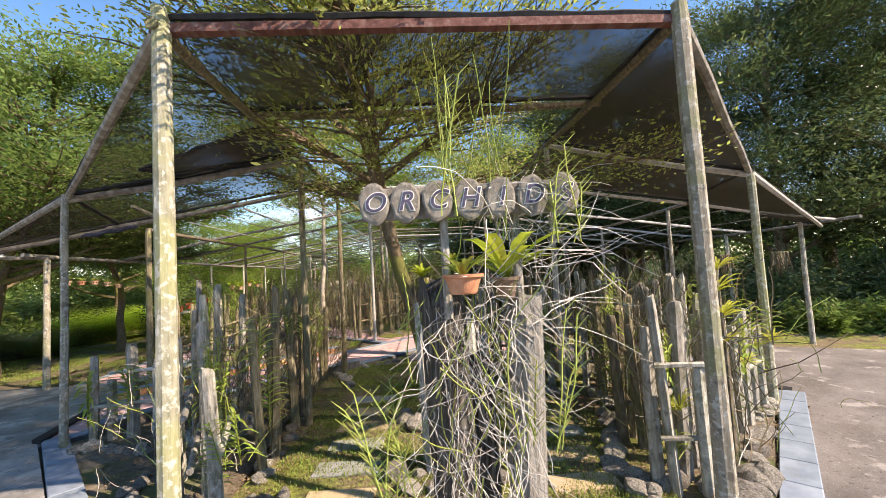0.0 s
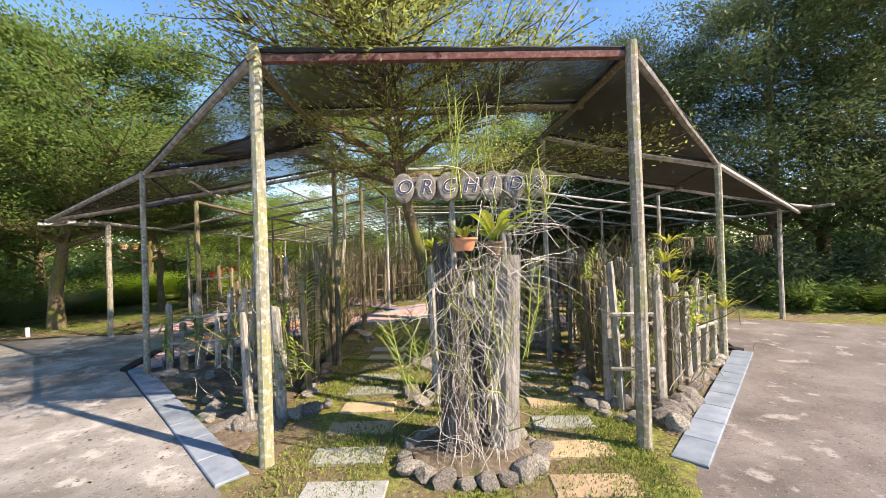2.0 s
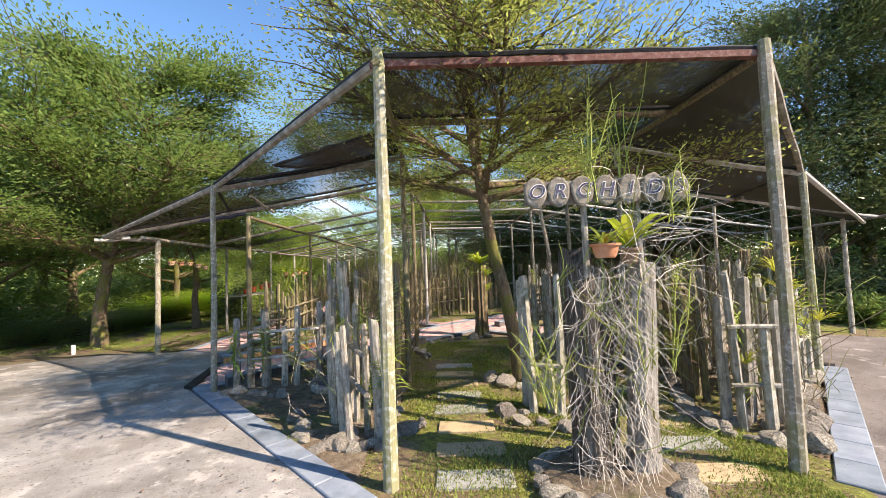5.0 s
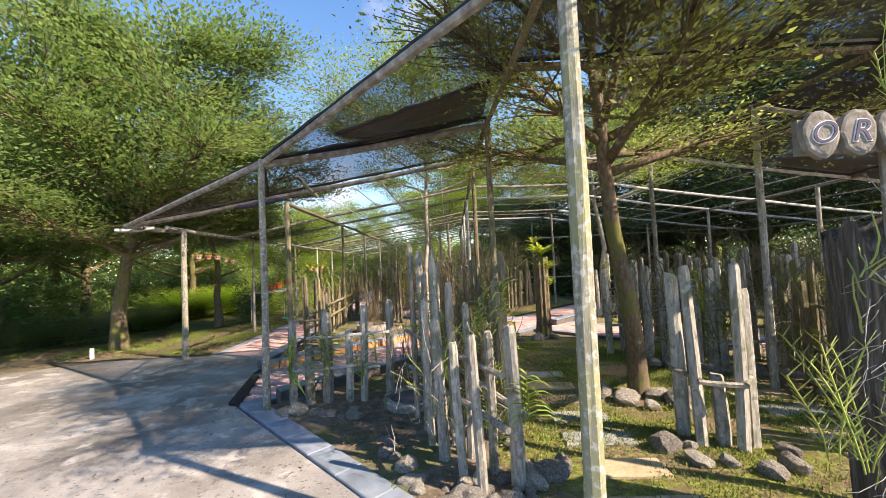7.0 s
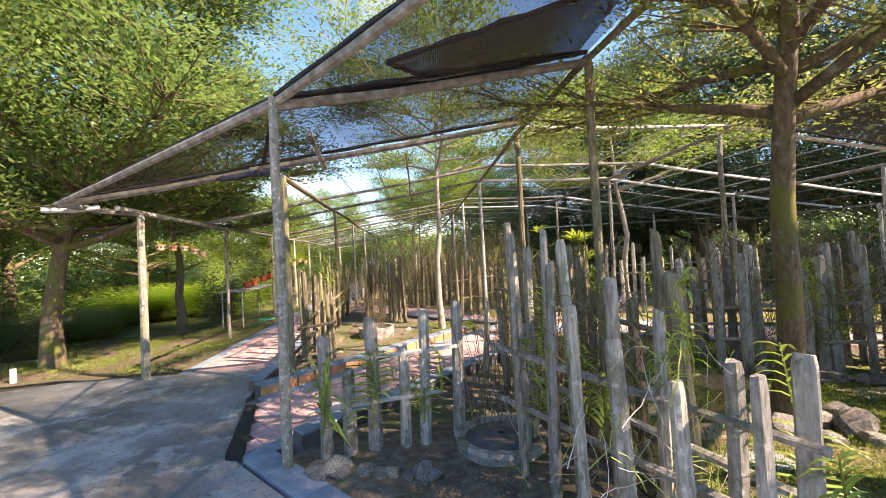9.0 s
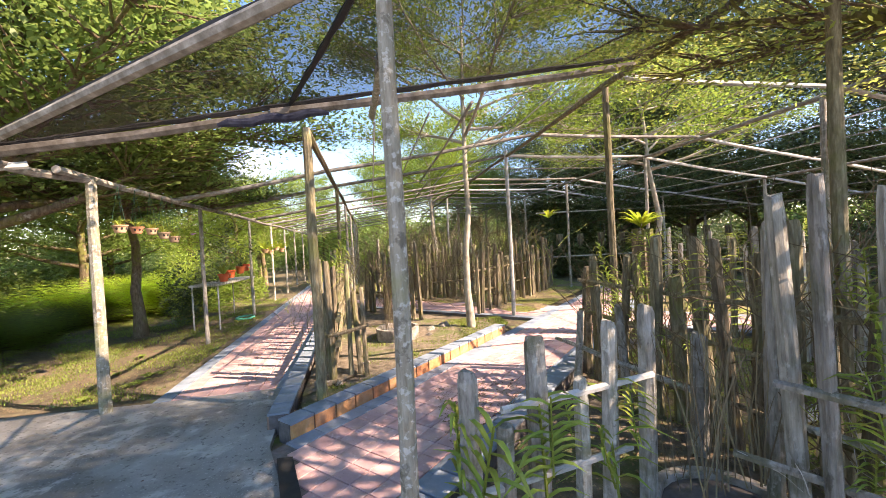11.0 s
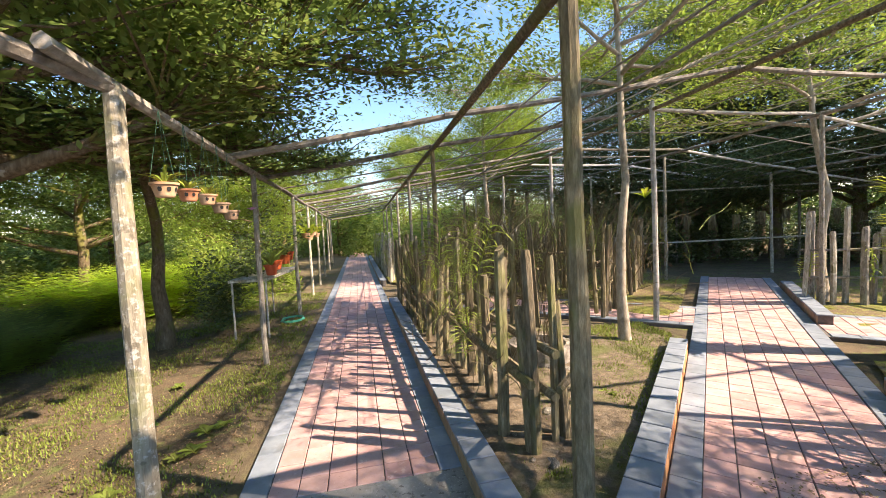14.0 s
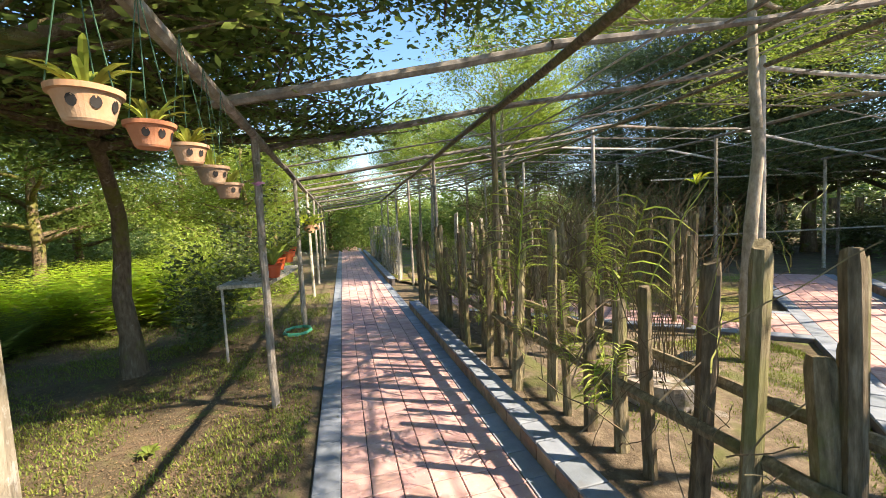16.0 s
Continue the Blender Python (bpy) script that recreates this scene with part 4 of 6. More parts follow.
for y, h in ((6.0, 2.86), (9.05, 2.95), (12.1, 2.92), (15.2, 2.9), (18.4, 2.9)):
    frame_post(row_s(y), y, h, 0.034, "post_dark" if y < 7 else "pole_pale")
frame_post(-1.49, 4.1, 2.84, 0.034, "post_dark")
for y in (4.1, 6.15, 9.1, 12.2, 15.2, 18.4):
    frame_post(row_t(y), y, 2.82, 0.032, "post_grey")
for y in (6.6, 9.4, 12.4, 15.5):
    frame_post(row_v(y), y, 2.36, 0.032, "post_grey")
for y in (6.35, 8.8, 11.4, 14.0):
    frame_post(row_w(y) - 0.5 * (y < 7), y, 1.98, 0.036, "post_grey")
for x0, z in ((-3.9, 2.5), (-3.4, 2.58), (-2.5, 2.72), (-2.1, 2.79), (-0.8, 2.86), (0.3, 2.84), (1.9, 2.65), (2.6, 2.54), (3.3, 2.45), (4.7, 2.26), (5.6, 2.12)):
    g = Geo()
    g.tube([(x0 - 0.05 * (y - 6), y, z + prng.uniform(-0.02, 0.02)) for y in (5.9, 8, 10, 12, 14, 16, 18, 20, 22, 23.8)], [0.0085] * 10, 5, rng=prng)
    part("purlin", g, M["pole_pale" if prng.random() < 0.6 else "beam"], pergola)
for y in (10.4, 12.6, 14.4, 16.4, 18.3, 20.4):
    g = Geo()
    g.tube([(row_u(y), y, 2.12), (row_r(y), y, 2.42), (row_s(y), y, 2.88), (row_t(y), y, 2.84), (row_v(y), y, 2.38)], [0.012] * 5, 5, rng=prng)
    part("purlin", g, M["beam"], pergola)
frame_beam((-3.90, 5.6, 2.43), (-3.80, 4.7, 2.53), 0.026, "post_mossy", "lichened pole end under the cloth")
# supports of the cloth
frame_beam((-1.29, 1.79, 2.76), (-3.775, 3.85, 2.47), 0.032, "beam", sag=0.0)
frame_beam((-3.775, 3.85, 2.46), (-6.52, 5.26, 2.11), 0.032, "beam", sag=0.0)
frame_beam((1.29, 1.93, 2.76), (3.24, 3.97, 2.35), 0.032, "beam", sag=0.0)
frame_beam((3.24, 3.97, 2.34), (6.27, 6.36, 1.90), 0.032, "pole_pale", sag=0.0)
frame_beam((-3.775, 3.85, 2.44), (-1.49, 4.1, 2.80), 0.034, "beam")
frame_beam((3.24, 3.97, 2.33), (row_t(4.1), 4.1, 2.80), 0.03, "pole_pale")
frame_beam((-1.30, 1.72, 2.74), (-1.49, 4.1, 2.82), 0.028, "post_dark")
frame_beam((1.30, 1.93, 2.74), (row_t(4.1), 4.1, 2.80), 0.028, "post_dark")
frame_beam((-1.49, 4.1, 2.83), (row_s(5.85), 5.85, 2.86), 0.03, "post_dark")
frame_beam((row_t(4.1), 4.1, 2.80), (row_t(5.85), 5.85, 2.80), 0.03, "beam")
frame_beam((-1.40, 2.9, 2.78), (1.32, 3.0, 2.77), 0.03, "post_dark")
frame_beam((-6.55, 5.25, 2.09), (-4.47, 5.28, 2.37), 0.034, "beam")
frame_beam((-4.6, 5.28, 2.36), (-1.56, 5.5, 2.84), 0.032, "beam")
frame_beam((-6.52, 5.26, 2.10), (row_u(6.25), 6.25, 2.10), 0.036, "beam")
frame_beam((-6.75, 5.3, 2.06), (-6.4, 5.6, 2.1), 0.03, "pole_pale")


def cloth(label, outline, mat, sag=0.05, n=14, seed=0, z_up=0.035):
    """A sheet of shade cloth stretched over four corners, sagging between its edges, with a rolled hem."""
    a, b, c, d = [Vector(p) + Vector((0, 0, z_up)) for p in outline]
    root = thing("shade_cloth", label, "shade cloth", tuple(a), "shade cloths")
    g = Geo()
    for i in range(n + 1):
        for j in range(n + 1):
            u, v = i / n, j / n
            p = a.lerp(b, u).lerp(d.lerp(c, u), v)
            p.z += -sag * math.sin(math.pi * u) * math.sin(math.pi * v) + 0.018 * noise.noise(Vector((u * 7 + seed, v * 7, seed))) * (0 < i < n)
            g.v.append(tuple(p - a))
    for i in range(n):
        for j in range(n):
            k = i * (n + 1) + j
            g.f.append((k, k + n + 1, k + n + 2, k + 1))
    part("cloth", g, M[mat], root, smooth=True)
    for p, q in ((a, b), (b, c), (c, d)):
        hem = Geo()
        pts = [p.lerp(q, k / 10) - a + Vector((0, 0, 0.012 * noise.noise(Vector((k * 0.9, seed, 1))))) for k in range(11)]
        hem.tube(pts, [0.016 + 0.006 * (k % 2) for k in range(11)], 5, rng=prng)
        part("hem", hem, M["rope"], root)
    return root


S4, T4 = (-1.49, 4.1, 2.84), (row_t(4.1), 4.1, 2.82)
cloth("black shade cloth over the entrance between front posts", [(-1.29, 1.80, 2.78), (1.29, 1.95, 2.75), (1.32, 3.0, 2.79), (-1.40, 2.9, 2.80)], "net_front", 0.1, seed=1)
cloth("black shade cloth stretched from front post to side post", [(-1.29, 1.79, 2.77), (-3.775, 3.85, 2.48), (-2.7, 4.05, 2.62), S4], "net", 0.05, seed=2)
cloth("black shade cloth sloping to the low corner", [(-3.775, 3.85, 2.47), (-6.5, 5.26, 2.10), (-5.9, 5.27, 2.18), (-4.47, 5.29, 2.39)], "net", 0.06, seed=3)
cloth("black shade cloth with bluish light through the mesh", [S4, (-3.775, 3.85, 2.46), (-4.47, 5.29, 2.39), (-1.58, 5.5, 2.86)], "net", 0.08, seed=4)
cloth("doubled black shade cloth near the ridge", [(-1.5, 3.35, 2.87), (-3.0, 3.80, 2.66), (-2.8, 4.02, 2.68), (-1.52, 4.22, 2.89)], "net_dense", 0.05, seed=5)
cloth("black shade cloth from front post to the low side post", [(1.29, 1.94, 2.77), (3.24, 3.97, 2.36), (2.4, 4.1, 2.56), T4], "net_dense", 0.05, seed=6)
cloth("black shade cloth sloping to the far low corner", [(3.24, 3.97, 2.35), (6.27, 6.36, 1.91), (6.1, 6.5, 1.95), (row_v(5.9), 6.05, 2.38)], "net_dense", 0.05, seed=7)
cloth("dark shade cloth under the trees", [T4, (3.24, 3.97, 2.34), (row_v(5.9), 6.05, 2.38), (row_t(5.85), 5.95, 2.84)], "net_dense", 0.08, seed=8)

roll = Geo()
rp = [Vector((-4.95, 5.25, 2.27)).lerp(Vector((-4.2, 5.28, 2.37)), k / 10) + Vector((0, 0, 0.012 * math.sin(k * 1.7))) for k in range(11)]
roll.tube(rp, [0.012, 0.03, 0.028, 0.034, 0.03, 0.034, 0.029, 0.034, 0.03, 0.026, 0.014], 9, jitter=0.2, rng=prng)
part("cloth_roll", roll, M["navy"], label="dark navy rolled end of shade cloth tied to the frame", category="cloth roll")

# ---- entrance: logs, sign, stones ----
logs = thing("log_stump", "two upright split grey logs with roots, planted in stones", "tree stump", (0.08, 1.92, 0), "entrance logs")


def log_piece(cx, cy, r, h, seed, lean=(0, 0), splinter=0.03):
    rng = random.Random(seed)
    g = Geo()
    n, rings = 22, 15
    ridge = [1 + 0.16 * noise.noise(Vector((math.cos(2 * math.pi * k / n) * 2.6, math.sin(2 * math.pi * k / n) * 2.6, seed))) + rng.uniform(-0.07, 0.07) for k in range(n)]
    for i in range(rings):
        z = h * i / (rings - 1)
        flare = 1 + 0.35 * math.exp(-z * 7)
        for k in range(n):
            a = 2 * math.pi * k / n
            q = r * ridge[k] * flare * (1 + 0.06 * noise.noise(Vector((math.cos(a) * 2, math.sin(a) * 2, z * 5 + seed))))
            top = rng.uniform(-1, 0.4) * splinter if i == rings - 1 else 0
            g.v.append((cx + lean[0] * z + q * math.cos(a), cy + lean[1] * z + q * math.sin(a), z + top - 0.03))
    for i in range(rings - 1):
        for k in range(n):
            a, b = i * n + k, i * n + (k + 1) % n
            g.f.append((a, b, b + n, a + n))
    g.f.append(tuple((rings - 1) * n + k for k in range(n)))
    return g


part("log", log_piece(-0.06, 0.0, 0.115, 1.47, 3, (-0.03, 0.02), 0.14), M["stump"], logs, "dark hollowed log with a splintered top")
part("log", log_piece(0.245, 0.0, 0.088, 1.39, 8, (0.045, 0), 0.02), M["stump_pale"], logs, "pale grey log")
part("log", log_piece(0.07, 0.13, 0.075, 1.05, 5, (0, 0), 0.1), M["stump"], logs, "short dark log between the two")

sign = thing("sign_board", "hanging timber sign with lettered log slices", "sign", (0.13, 1.80, 1.83))
g = Geo()
g.block(1.0, 0.03, -0.075, 0.075, 0.004)
part("board", g, M["sign"], sign)
for i, ch in enumerate("ORCHIDS"):
    x = -0.435 + i * 0.146
    g = Geo()
    n = 18
    rr = random.Random(i)
    rim = [(x + 0.070 * math.cos(2 * math.pi * k / n) * rr.uniform(0.92, 1.06), 0.098 * math.sin(2 * math.pi * k / n) * rr.uniform(0.94, 1.05)) for k in range(n)]
    s = 0
    g.v += [(px, -0.018, pz) for px, pz in rim] + [(px, -0.046, pz) for px, pz in rim] + [((px - x) * 0.86 + x, -0.050, pz * 0.86) for px, pz in rim]
    for r in (0, n):
        for k in range(n):
            a, b = r + k, r + (k + 1) % n
            g.f.append((a, b, b + n, a + n))
    g.f.append(tuple(2 * n + k for k in range(n)))
    plaque = part("plaque", g, M["sign"], sign, "pale oval log slice")
    cu = bpy.data.curves.new("letter", "FONT")
    cu.body, cu.size, cu.extrude, cu.align_x, cu.align_y = ch, 0.125, 0.004, "CENTER", "CENTER"
    cu.shear = 0.25
    tmp = new("letter", cu)
    me = bpy.data.meshes.new_from_object(tmp)
    bpy.data.objects.remove(tmp)
    me.materials.append(M["letter"])
    cu = bpy.data.curves.new("outline", "FONT")
    cu.body, cu.size, cu.extrude, cu.align_x, cu.align_y, cu.shear, cu.offset = ch, 0.125, 0.002, "CENTER", "CENTER", 0.25, 0.0045
    tmp = new("outline", cu)
    rim_me = bpy.data.meshes.new_from_object(tmp)
    bpy.data.objects.remove(tmp)
    rim_me.materials.append(M["white"])
    part("letter_outline", rim_me, parent=plaque, at=pose(x, -0.0505, 0, 90, 0, 0))
    part("letter", me, parent=plaque, label="dark painted letter %s" % ch, at=pose(x, -0.052, 0, 90, 0, 0))
g = Geo()
for x in (-0.12, 0.22):
    g.tube([(x, 0.03, 0.06), (x, 0.03, -0.55)], [0.02, 0.022], 7)
part("stake", g, M["post_grey"], sign)

roots = part("root_tangle", strands("root_tangle", "root", (-0.14, 1.72, 0.05, 0.34, 1.84, 1.36), 330, 0.4, 0.0021, 21, (0, -0.05, -0.6), 0.3, 0.0, 9, 0.75),
             label="tangle of pale dry aerial roots over the logs", category="roots", kind="stuff")
part("orchid_stems", strands("orchid_stems", "stem", (-0.3, 1.70, 0.2, 0.36, 1.80, 1.45), 46, 0.4, 0.0045, 22, (0, -0.1, 1.0), 0.22, -0.02, 8, 0.9),
     label="thin green leafless orchid stems climbing the logs", category="plant", kind="stuff")
part("root_sprays", strands("root_sprays", "root", (0.1, 1.7, 1.2, 0.55, 1.85, 1.9), 90, 0.55, 0.0021, 23, (0.5, -0.1, 0.25), 0.28, 0.08, 8, 0.9),
     label="pale dry roots hanging from the sign", category="roots", kind="stuff")
part("orchid_shoots", strands("orchid_shoots", "stem", (0.02, 1.74, 1.6, 0.35, 1.85, 1.9), 16, 0.75, 0.004, 24, (-0.1, 0, 1), 0.12, 0.0, 8, 0.35),
     label="upright green shoots rising over the sign", category="plant", kind="stuff")


def twig_leaves(name, at, n, h, spread, seed, mat="stem"):
    """Upright shoots with short needle leaves on both sides."""
    rng = random.Random(seed)
    gg = Geo()
    for _ in range(n):
        line = wander(rng, (rng.uniform(-1, 1) * spread, rng.uniform(-1, 1) * 0.06, 0), (rng.uniform(-0.35, 0.35), rng.uniform(-0.2, 0.1), 1), h * rng.uniform(0.6, 1.1), 10, 0.1)
        gg.tube(line, [0.0035] * 11, 4, cap=False, rng=rng)
        for i in range(1, 11):
            for sg in (-1, 1):
                if rng.random() < 0.8:
                    tip = line[i] + Vector((sg * 0.05, rng.uniform(-0.02, 0.02), 0.05)) * rng.uniform(0.7, 1.3)
                    gg.tube([line[i], tip], [0.003, 0.0012], 3, cap=False, rng=rng)
    return part(name, gg, M[mat], at=pose(*at), label="green orchid shoots with paired needle leaves", category="plant", group="orchid shoots")


twig_leaves("orchid_shoot", (0.10, 1.76, 1.75), 4, 0.75, 0.10, 1)
twig_leaves("orchid_shoot", (-0.28, 1.74, 0.5), 7, 0.5, 0.10, 2)
twig_leaves("orchid_shoot", (0.36, 1.74, 0.7), 5, 0.6, 0.12, 3)
twig_leaves("orchid_shoot", (0.60, 1.78, 1.6), 4, 0.45, 0.15, 4)


def clay_pot(at, r, h, mat, label, plant=None, holes=0, name="flower_pot", tip=0.0, group="flower pots"):
    """A tapered pot with a rolled rim, soil inside, and dark holes where it has them."""
    root = thing(name, label, "flower pot", at, group)
    gg = Geo()
    gg.lathe([(r * 0.62, 0), (r * 0.68, h * 0.08), (r * 0.93, h * 0.82), (r * 1.04, h * 0.84), (r * 1.06, h), (r * 0.95, h), (r * 0.9, h * 0.8), (r * 0.2, h * 0.78)], 36)
    part("pot", gg, M[mat], root, smooth=False)
    for k in range(holes):
        a = -math.pi / 2 + (k - (holes - 1) / 2) * 0.75
        hole = Geo()
        rm, rn = r * 0.82, 0.16 * r
        for j in range(9):
            t = 2 * math.pi * j / 9
            hole.v.append((math.cos(a + rn * math.cos(t) / rm) * (rm * 1.035 + 0.25 * rn * math.sin(t)), math.sin(a + rn * math.cos(t) / rm) * (rm * 1.035 + 0.25 * rn * math.sin(t)), h * 0.52 + rn * 1.3 * math.sin(t)))
        hole.f.append(tuple(range(9)))
        part("drain_hole", hole, M["black"], root)
    if plant:
        plant(root, h)
    return root


def rosette(n, L, w, seed, mat, rise=0.9, name="leaves"):
    rng = random.Random(seed)
    gg = Geo()
    for i in range(n):
        az = 2.4 * i + rng.uniform(-0.2, 0.2)
        d = Vector((math.cos(az), math.sin(az), 0))
        l = L * rng.uniform(0.65, 1.1)
        up = rise * rng.uniform(0.6, 1.25)
        pts = [d * l * (k * 0.9) + Vector((0, 0, l * (up * k - 0.55 * up * k * k))) for k in (0, 0.25, 0.5, 0.75, 1.0)]
        gg.strip(pts, [w * 0.35, w * 0.8, w, w * 0.75, 0.002], Vector((-d.y, d.x, 0)), 0.35)
    return gg.mesh(name, M[mat])


CROWN = rosette(64, 0.25, 0.017, 9, "leaf_fern", 1.7)
NEST = rosette(14, 0.34, 0.035, 4, "leaf_fern", 1.2)
TUFT = rosette(16, 0.16, 0.012, 6, "leaf_orchid", 1.3)
clay_pot((0.08, 1.68, 1.40), 0.085, 0.085, "terracotta", "small terracotta pot with dry twigs", lambda r, h: part("leaves", TUFT, parent=r, at=pose(0, 0, h * 0.8)))
clay_pot((0.30, 1.86, 1.36), 0.07, 0.10, "brick_dull", "brown clay pot holding a lime green birds nest fern", lambda r, h: part("leaves", NEST, parent=r, at=pose(0, 0, h * 0.8)))

rng0 = random.Random(77)
for i in range(20):
    a = -2.9 + i * 0.30
    rock(0.10 + 0.46 * math.cos(a), 1.86 + 0.36 * math.sin(a), rng0.uniform(0.055, 0.1), 0.0, rng0)
ground_patch("ground_island", [(0.10 + 0.42 * math.cos(k * 0.524), 1.86 + 0.33 * math.sin(k * 0.524)) for k in range(12)], 0.045, "dirt", 0.1, 9, 0.03, "dry leaf litter round the logs")
for rx, ry, rr in ((-0.45, 2.95, 0.13), (-0.32, 2.75, 0.09), (0.0, 3.95, 0.12), (-0.35, 3.85, 0.14), (-0.48, 4.05, 0.11), (0.12, 3.8, 0.17), (0.05, 3.65, 0.1), (0.3, 4.1, 0.1),
                   (-0.18, 3.7, 0.1), (-0.15, 2.72, 0.07), (0.02, 2.62, 0.09), (0.2, 2.66, 0.1), (0.32, 2.85, 0.08), (-0.28, 2.95, 0.07), (-1.32, 2.62, 0.12), (-1.2, 2.75, 0.08)):
    rock(rx, ry, rr, 0, rng0)

# stepping slabs in two columns
for col, (x0, x1) in enumerate(((-0.95, -0.45), (0.56, 1.05))):
    for i in range(9):
        y = (1.36, 1.40)[col] + i * 0.415
        gg = Geo()
        gg.block((x1 - x0) * rng0.uniform(0.94, 1.05), 0.215, -0.03, 0.0, 0.008)
        xo = (x0 + x1) / 2 + (0.02 * i if col else -0.035 * i) + rng0.uniform(-0.03, 0.03)
        tan = (i % 4 in (2, 3)) if col == 0 else (i % 3 in (0, 1))
        part("paving_slab", gg, M["slab_tan" if tan else "slab_grey"], at=pose(xo, y + 0.1, 0.016, 0, 0, rng0.uniform(-3, 3)),
             label="tan pebble-faced stepping slab in moss" if tan else "grey pebble-faced stepping slab in moss", category="paving slab", group="stepping slabs")

# ---- rock borders ----
rock_row((-1.95, 2.35), (-1.45, 2.3), 6, 0.085, 31)
rock_row((-2.05, 2.45), (-2.55, 3.2), 7, 0.08, 32)
rock_row((-3.62, 3.74), (-2.75, 3.62), 9, 0.085, 33, 0.03)
rock_row((-1.42, 2.45), (-1.62, 4.2), 12, 0.07, 34)
rock_row((1.12, 2.6), (1.5, 2.25), 6, 0.09, 35)
rock_row((1.2, 2.7), (1.9, 2.5), 9, 0.075, 44, 0.12)
rock_row((-1.95, 2.5), (-1.4, 2.45), 8, 0.06, 45, 0.1)
rock_row((1.15, 2.75), (1.68, 4.3), 14, 0.09, 36)
rock_row((1.6, 2.2), (2.1, 2.75), 8, 0.10, 37)
rock_row((2.1, 2.85), (3.3, 4.05), 12, 0.075, 38)
rock_row((0.2, 5.1), (1.75, 4.4), 14, 0.10, 39)
rock_row((-4.45, 6.15), (-4.75, 10.5), 40, 0.05, 40, 0.1)
rock_row((-4.2, 6.9), (-3.1, 8.6), 9, 0.09, 41, 0.12)
rock_row((-1.5, 6.5), (-0.2, 6.9), 7, 0.09, 42, 0.1)
rock_row((-1.3, 5.2), (-1.75, 6.2), 7, 0.08, 43, 0.06)

# ---- fences ----
def posts_fence(label, spots, rails, seed, key="post_grey", group="garden fences", thick=1.0):
    rng = random.Random(seed)
    b = spots[0]
    f = thing("fence", label, "fence", (b[0], b[1], 0), group)
    for x, y, h in spots:
        set_post(f, b, x, y, h, key, thick * rng.uniform(0.85, 1.15), rng, 2.0)
    for p, q in rails:
        rail(f, b, p, q, 0.02, key, rng)
    return f


low_fence = posts_fence("low grey split-post fence with two pale rails", [(-3.54, 3.88, 0.86), (-3.38, 3.92, 0.62), (-3.22, 3.97, 0.96), (-3.02, 4.0, 0.74), (-2.87, 4.03, 0.98), (-2.62, 4.12, 1.02)], [], 51)
for p, q in (((-3.6, 3.86, 0.36), (-2.75, 4.04, 0.38)), ((-3.4, 3.90, 0.68), (-2.6, 4.08, 0.70))):
    rail(low_fence, (-3.54, 3.88), p, q, 0.017, "pole_pale", rng0)
posts_fence("graduated fence of tall grey split posts",
            [(-1.52, 2.50, 0.98), (-1.74, 2.42, 0.95), (-1.66, 2.66, 0.92), (-1.85, 2.62, 0.86), (-1.80, 2.86, 1.08), (-1.98, 2.82, 0.98), (-1.92, 3.06, 1.22), (-2.08, 3.04, 1.1),
             (-2.02, 3.28, 1.42), (-2.16, 3.3, 1.3), (-2.1, 3.5, 1.5), (-2.26, 3.55, 1.55), (-2.2, 3.75, 1.5), (-2.1, 3.95, 1.4)],
            [((-1.58, 2.36, 0.40), (-2.4, 3.85, 0.42)), ((-1.60, 2.34, 0.72), (-2.36, 3.7, 0.76)), ((-1.46, 2.46, 0.45), (-2.1, 3.9, 0.5))], 52, thick=0.75)
fence_line("dense row of thin grey fence posts grown with orchids", (-1.55, 3.1), (-1.98, 6.0), 0.17, 1.3, 1.15, (0.3, 0.62, 0.9), "post_dark", 53, 0.05)
fence_line("dense row of dark fence posts behind the moss path", (-2.05, 4.5), (-2.2, 6.1), 0.6, 0.8, 0.8, (0.4,), "post_grey", 54, 0.05)
posts_fence("grey square-post trellis with short cross rails",
            [(1.40, 2.56, 1.26), (1.34, 2.66, 1.05), (1.58, 2.50, 0.8), (1.56, 2.72, 1.2), (1.72, 2.86, 1.15), (1.78, 2.62, 1.0), (1.95, 3.0, 1.1), (2.05, 3.22, 1.2)],
            [((1.32, 2.54, 0.82), (1.66, 2.48, 0.82)), ((1.32, 2.54, 0.36), (1.66, 2.48, 0.36)), ((1.4, 2.6, 0.6), (2.1, 3.25, 0.62))], 55)
posts_fence("low grey post-and-rail fence beside stones", [(2.42, 3.32, 0.9), (2.62, 3.5, 1.02), (2.85, 3.72, 0.85), (3.05, 3.85, 0.8), (2.25, 3.2, 1.0)],
            [((2.3, 3.25, 0.78), (3.1, 3.9, 0.78)), ((2.3, 3.25, 0.46), (3.12, 3.92, 0.46))], 56)
fence_line("dense row of grey fence posts in stones", (1.45, 3.2), (1.85, 4.7), 0.13, 1.15, 1.25, (0.35, 0.75), "post_dark", 57, 0.05)
fence_line("row of dark fence posts along the back bed", (1.85, 4.75), (0.25, 5.25), 0.17, 1.25, 1.2, (0.3, 0.7), "post_grey", 58, 0.06)
fence_line("row of grey fence posts in the back bed", (2.3, 3.6), (2.2, 5.2), 0.14, 1.25, 1.2, (0.4, 0.8), "post_grey", 59, 0.06)
fence_line("row of grey fence posts behind the tree", (0.2, 5.75), (2.3, 5.0), 0.18, 1.35, 1.3, (0.4, 0.8), "post_grey", 60, 0.08)
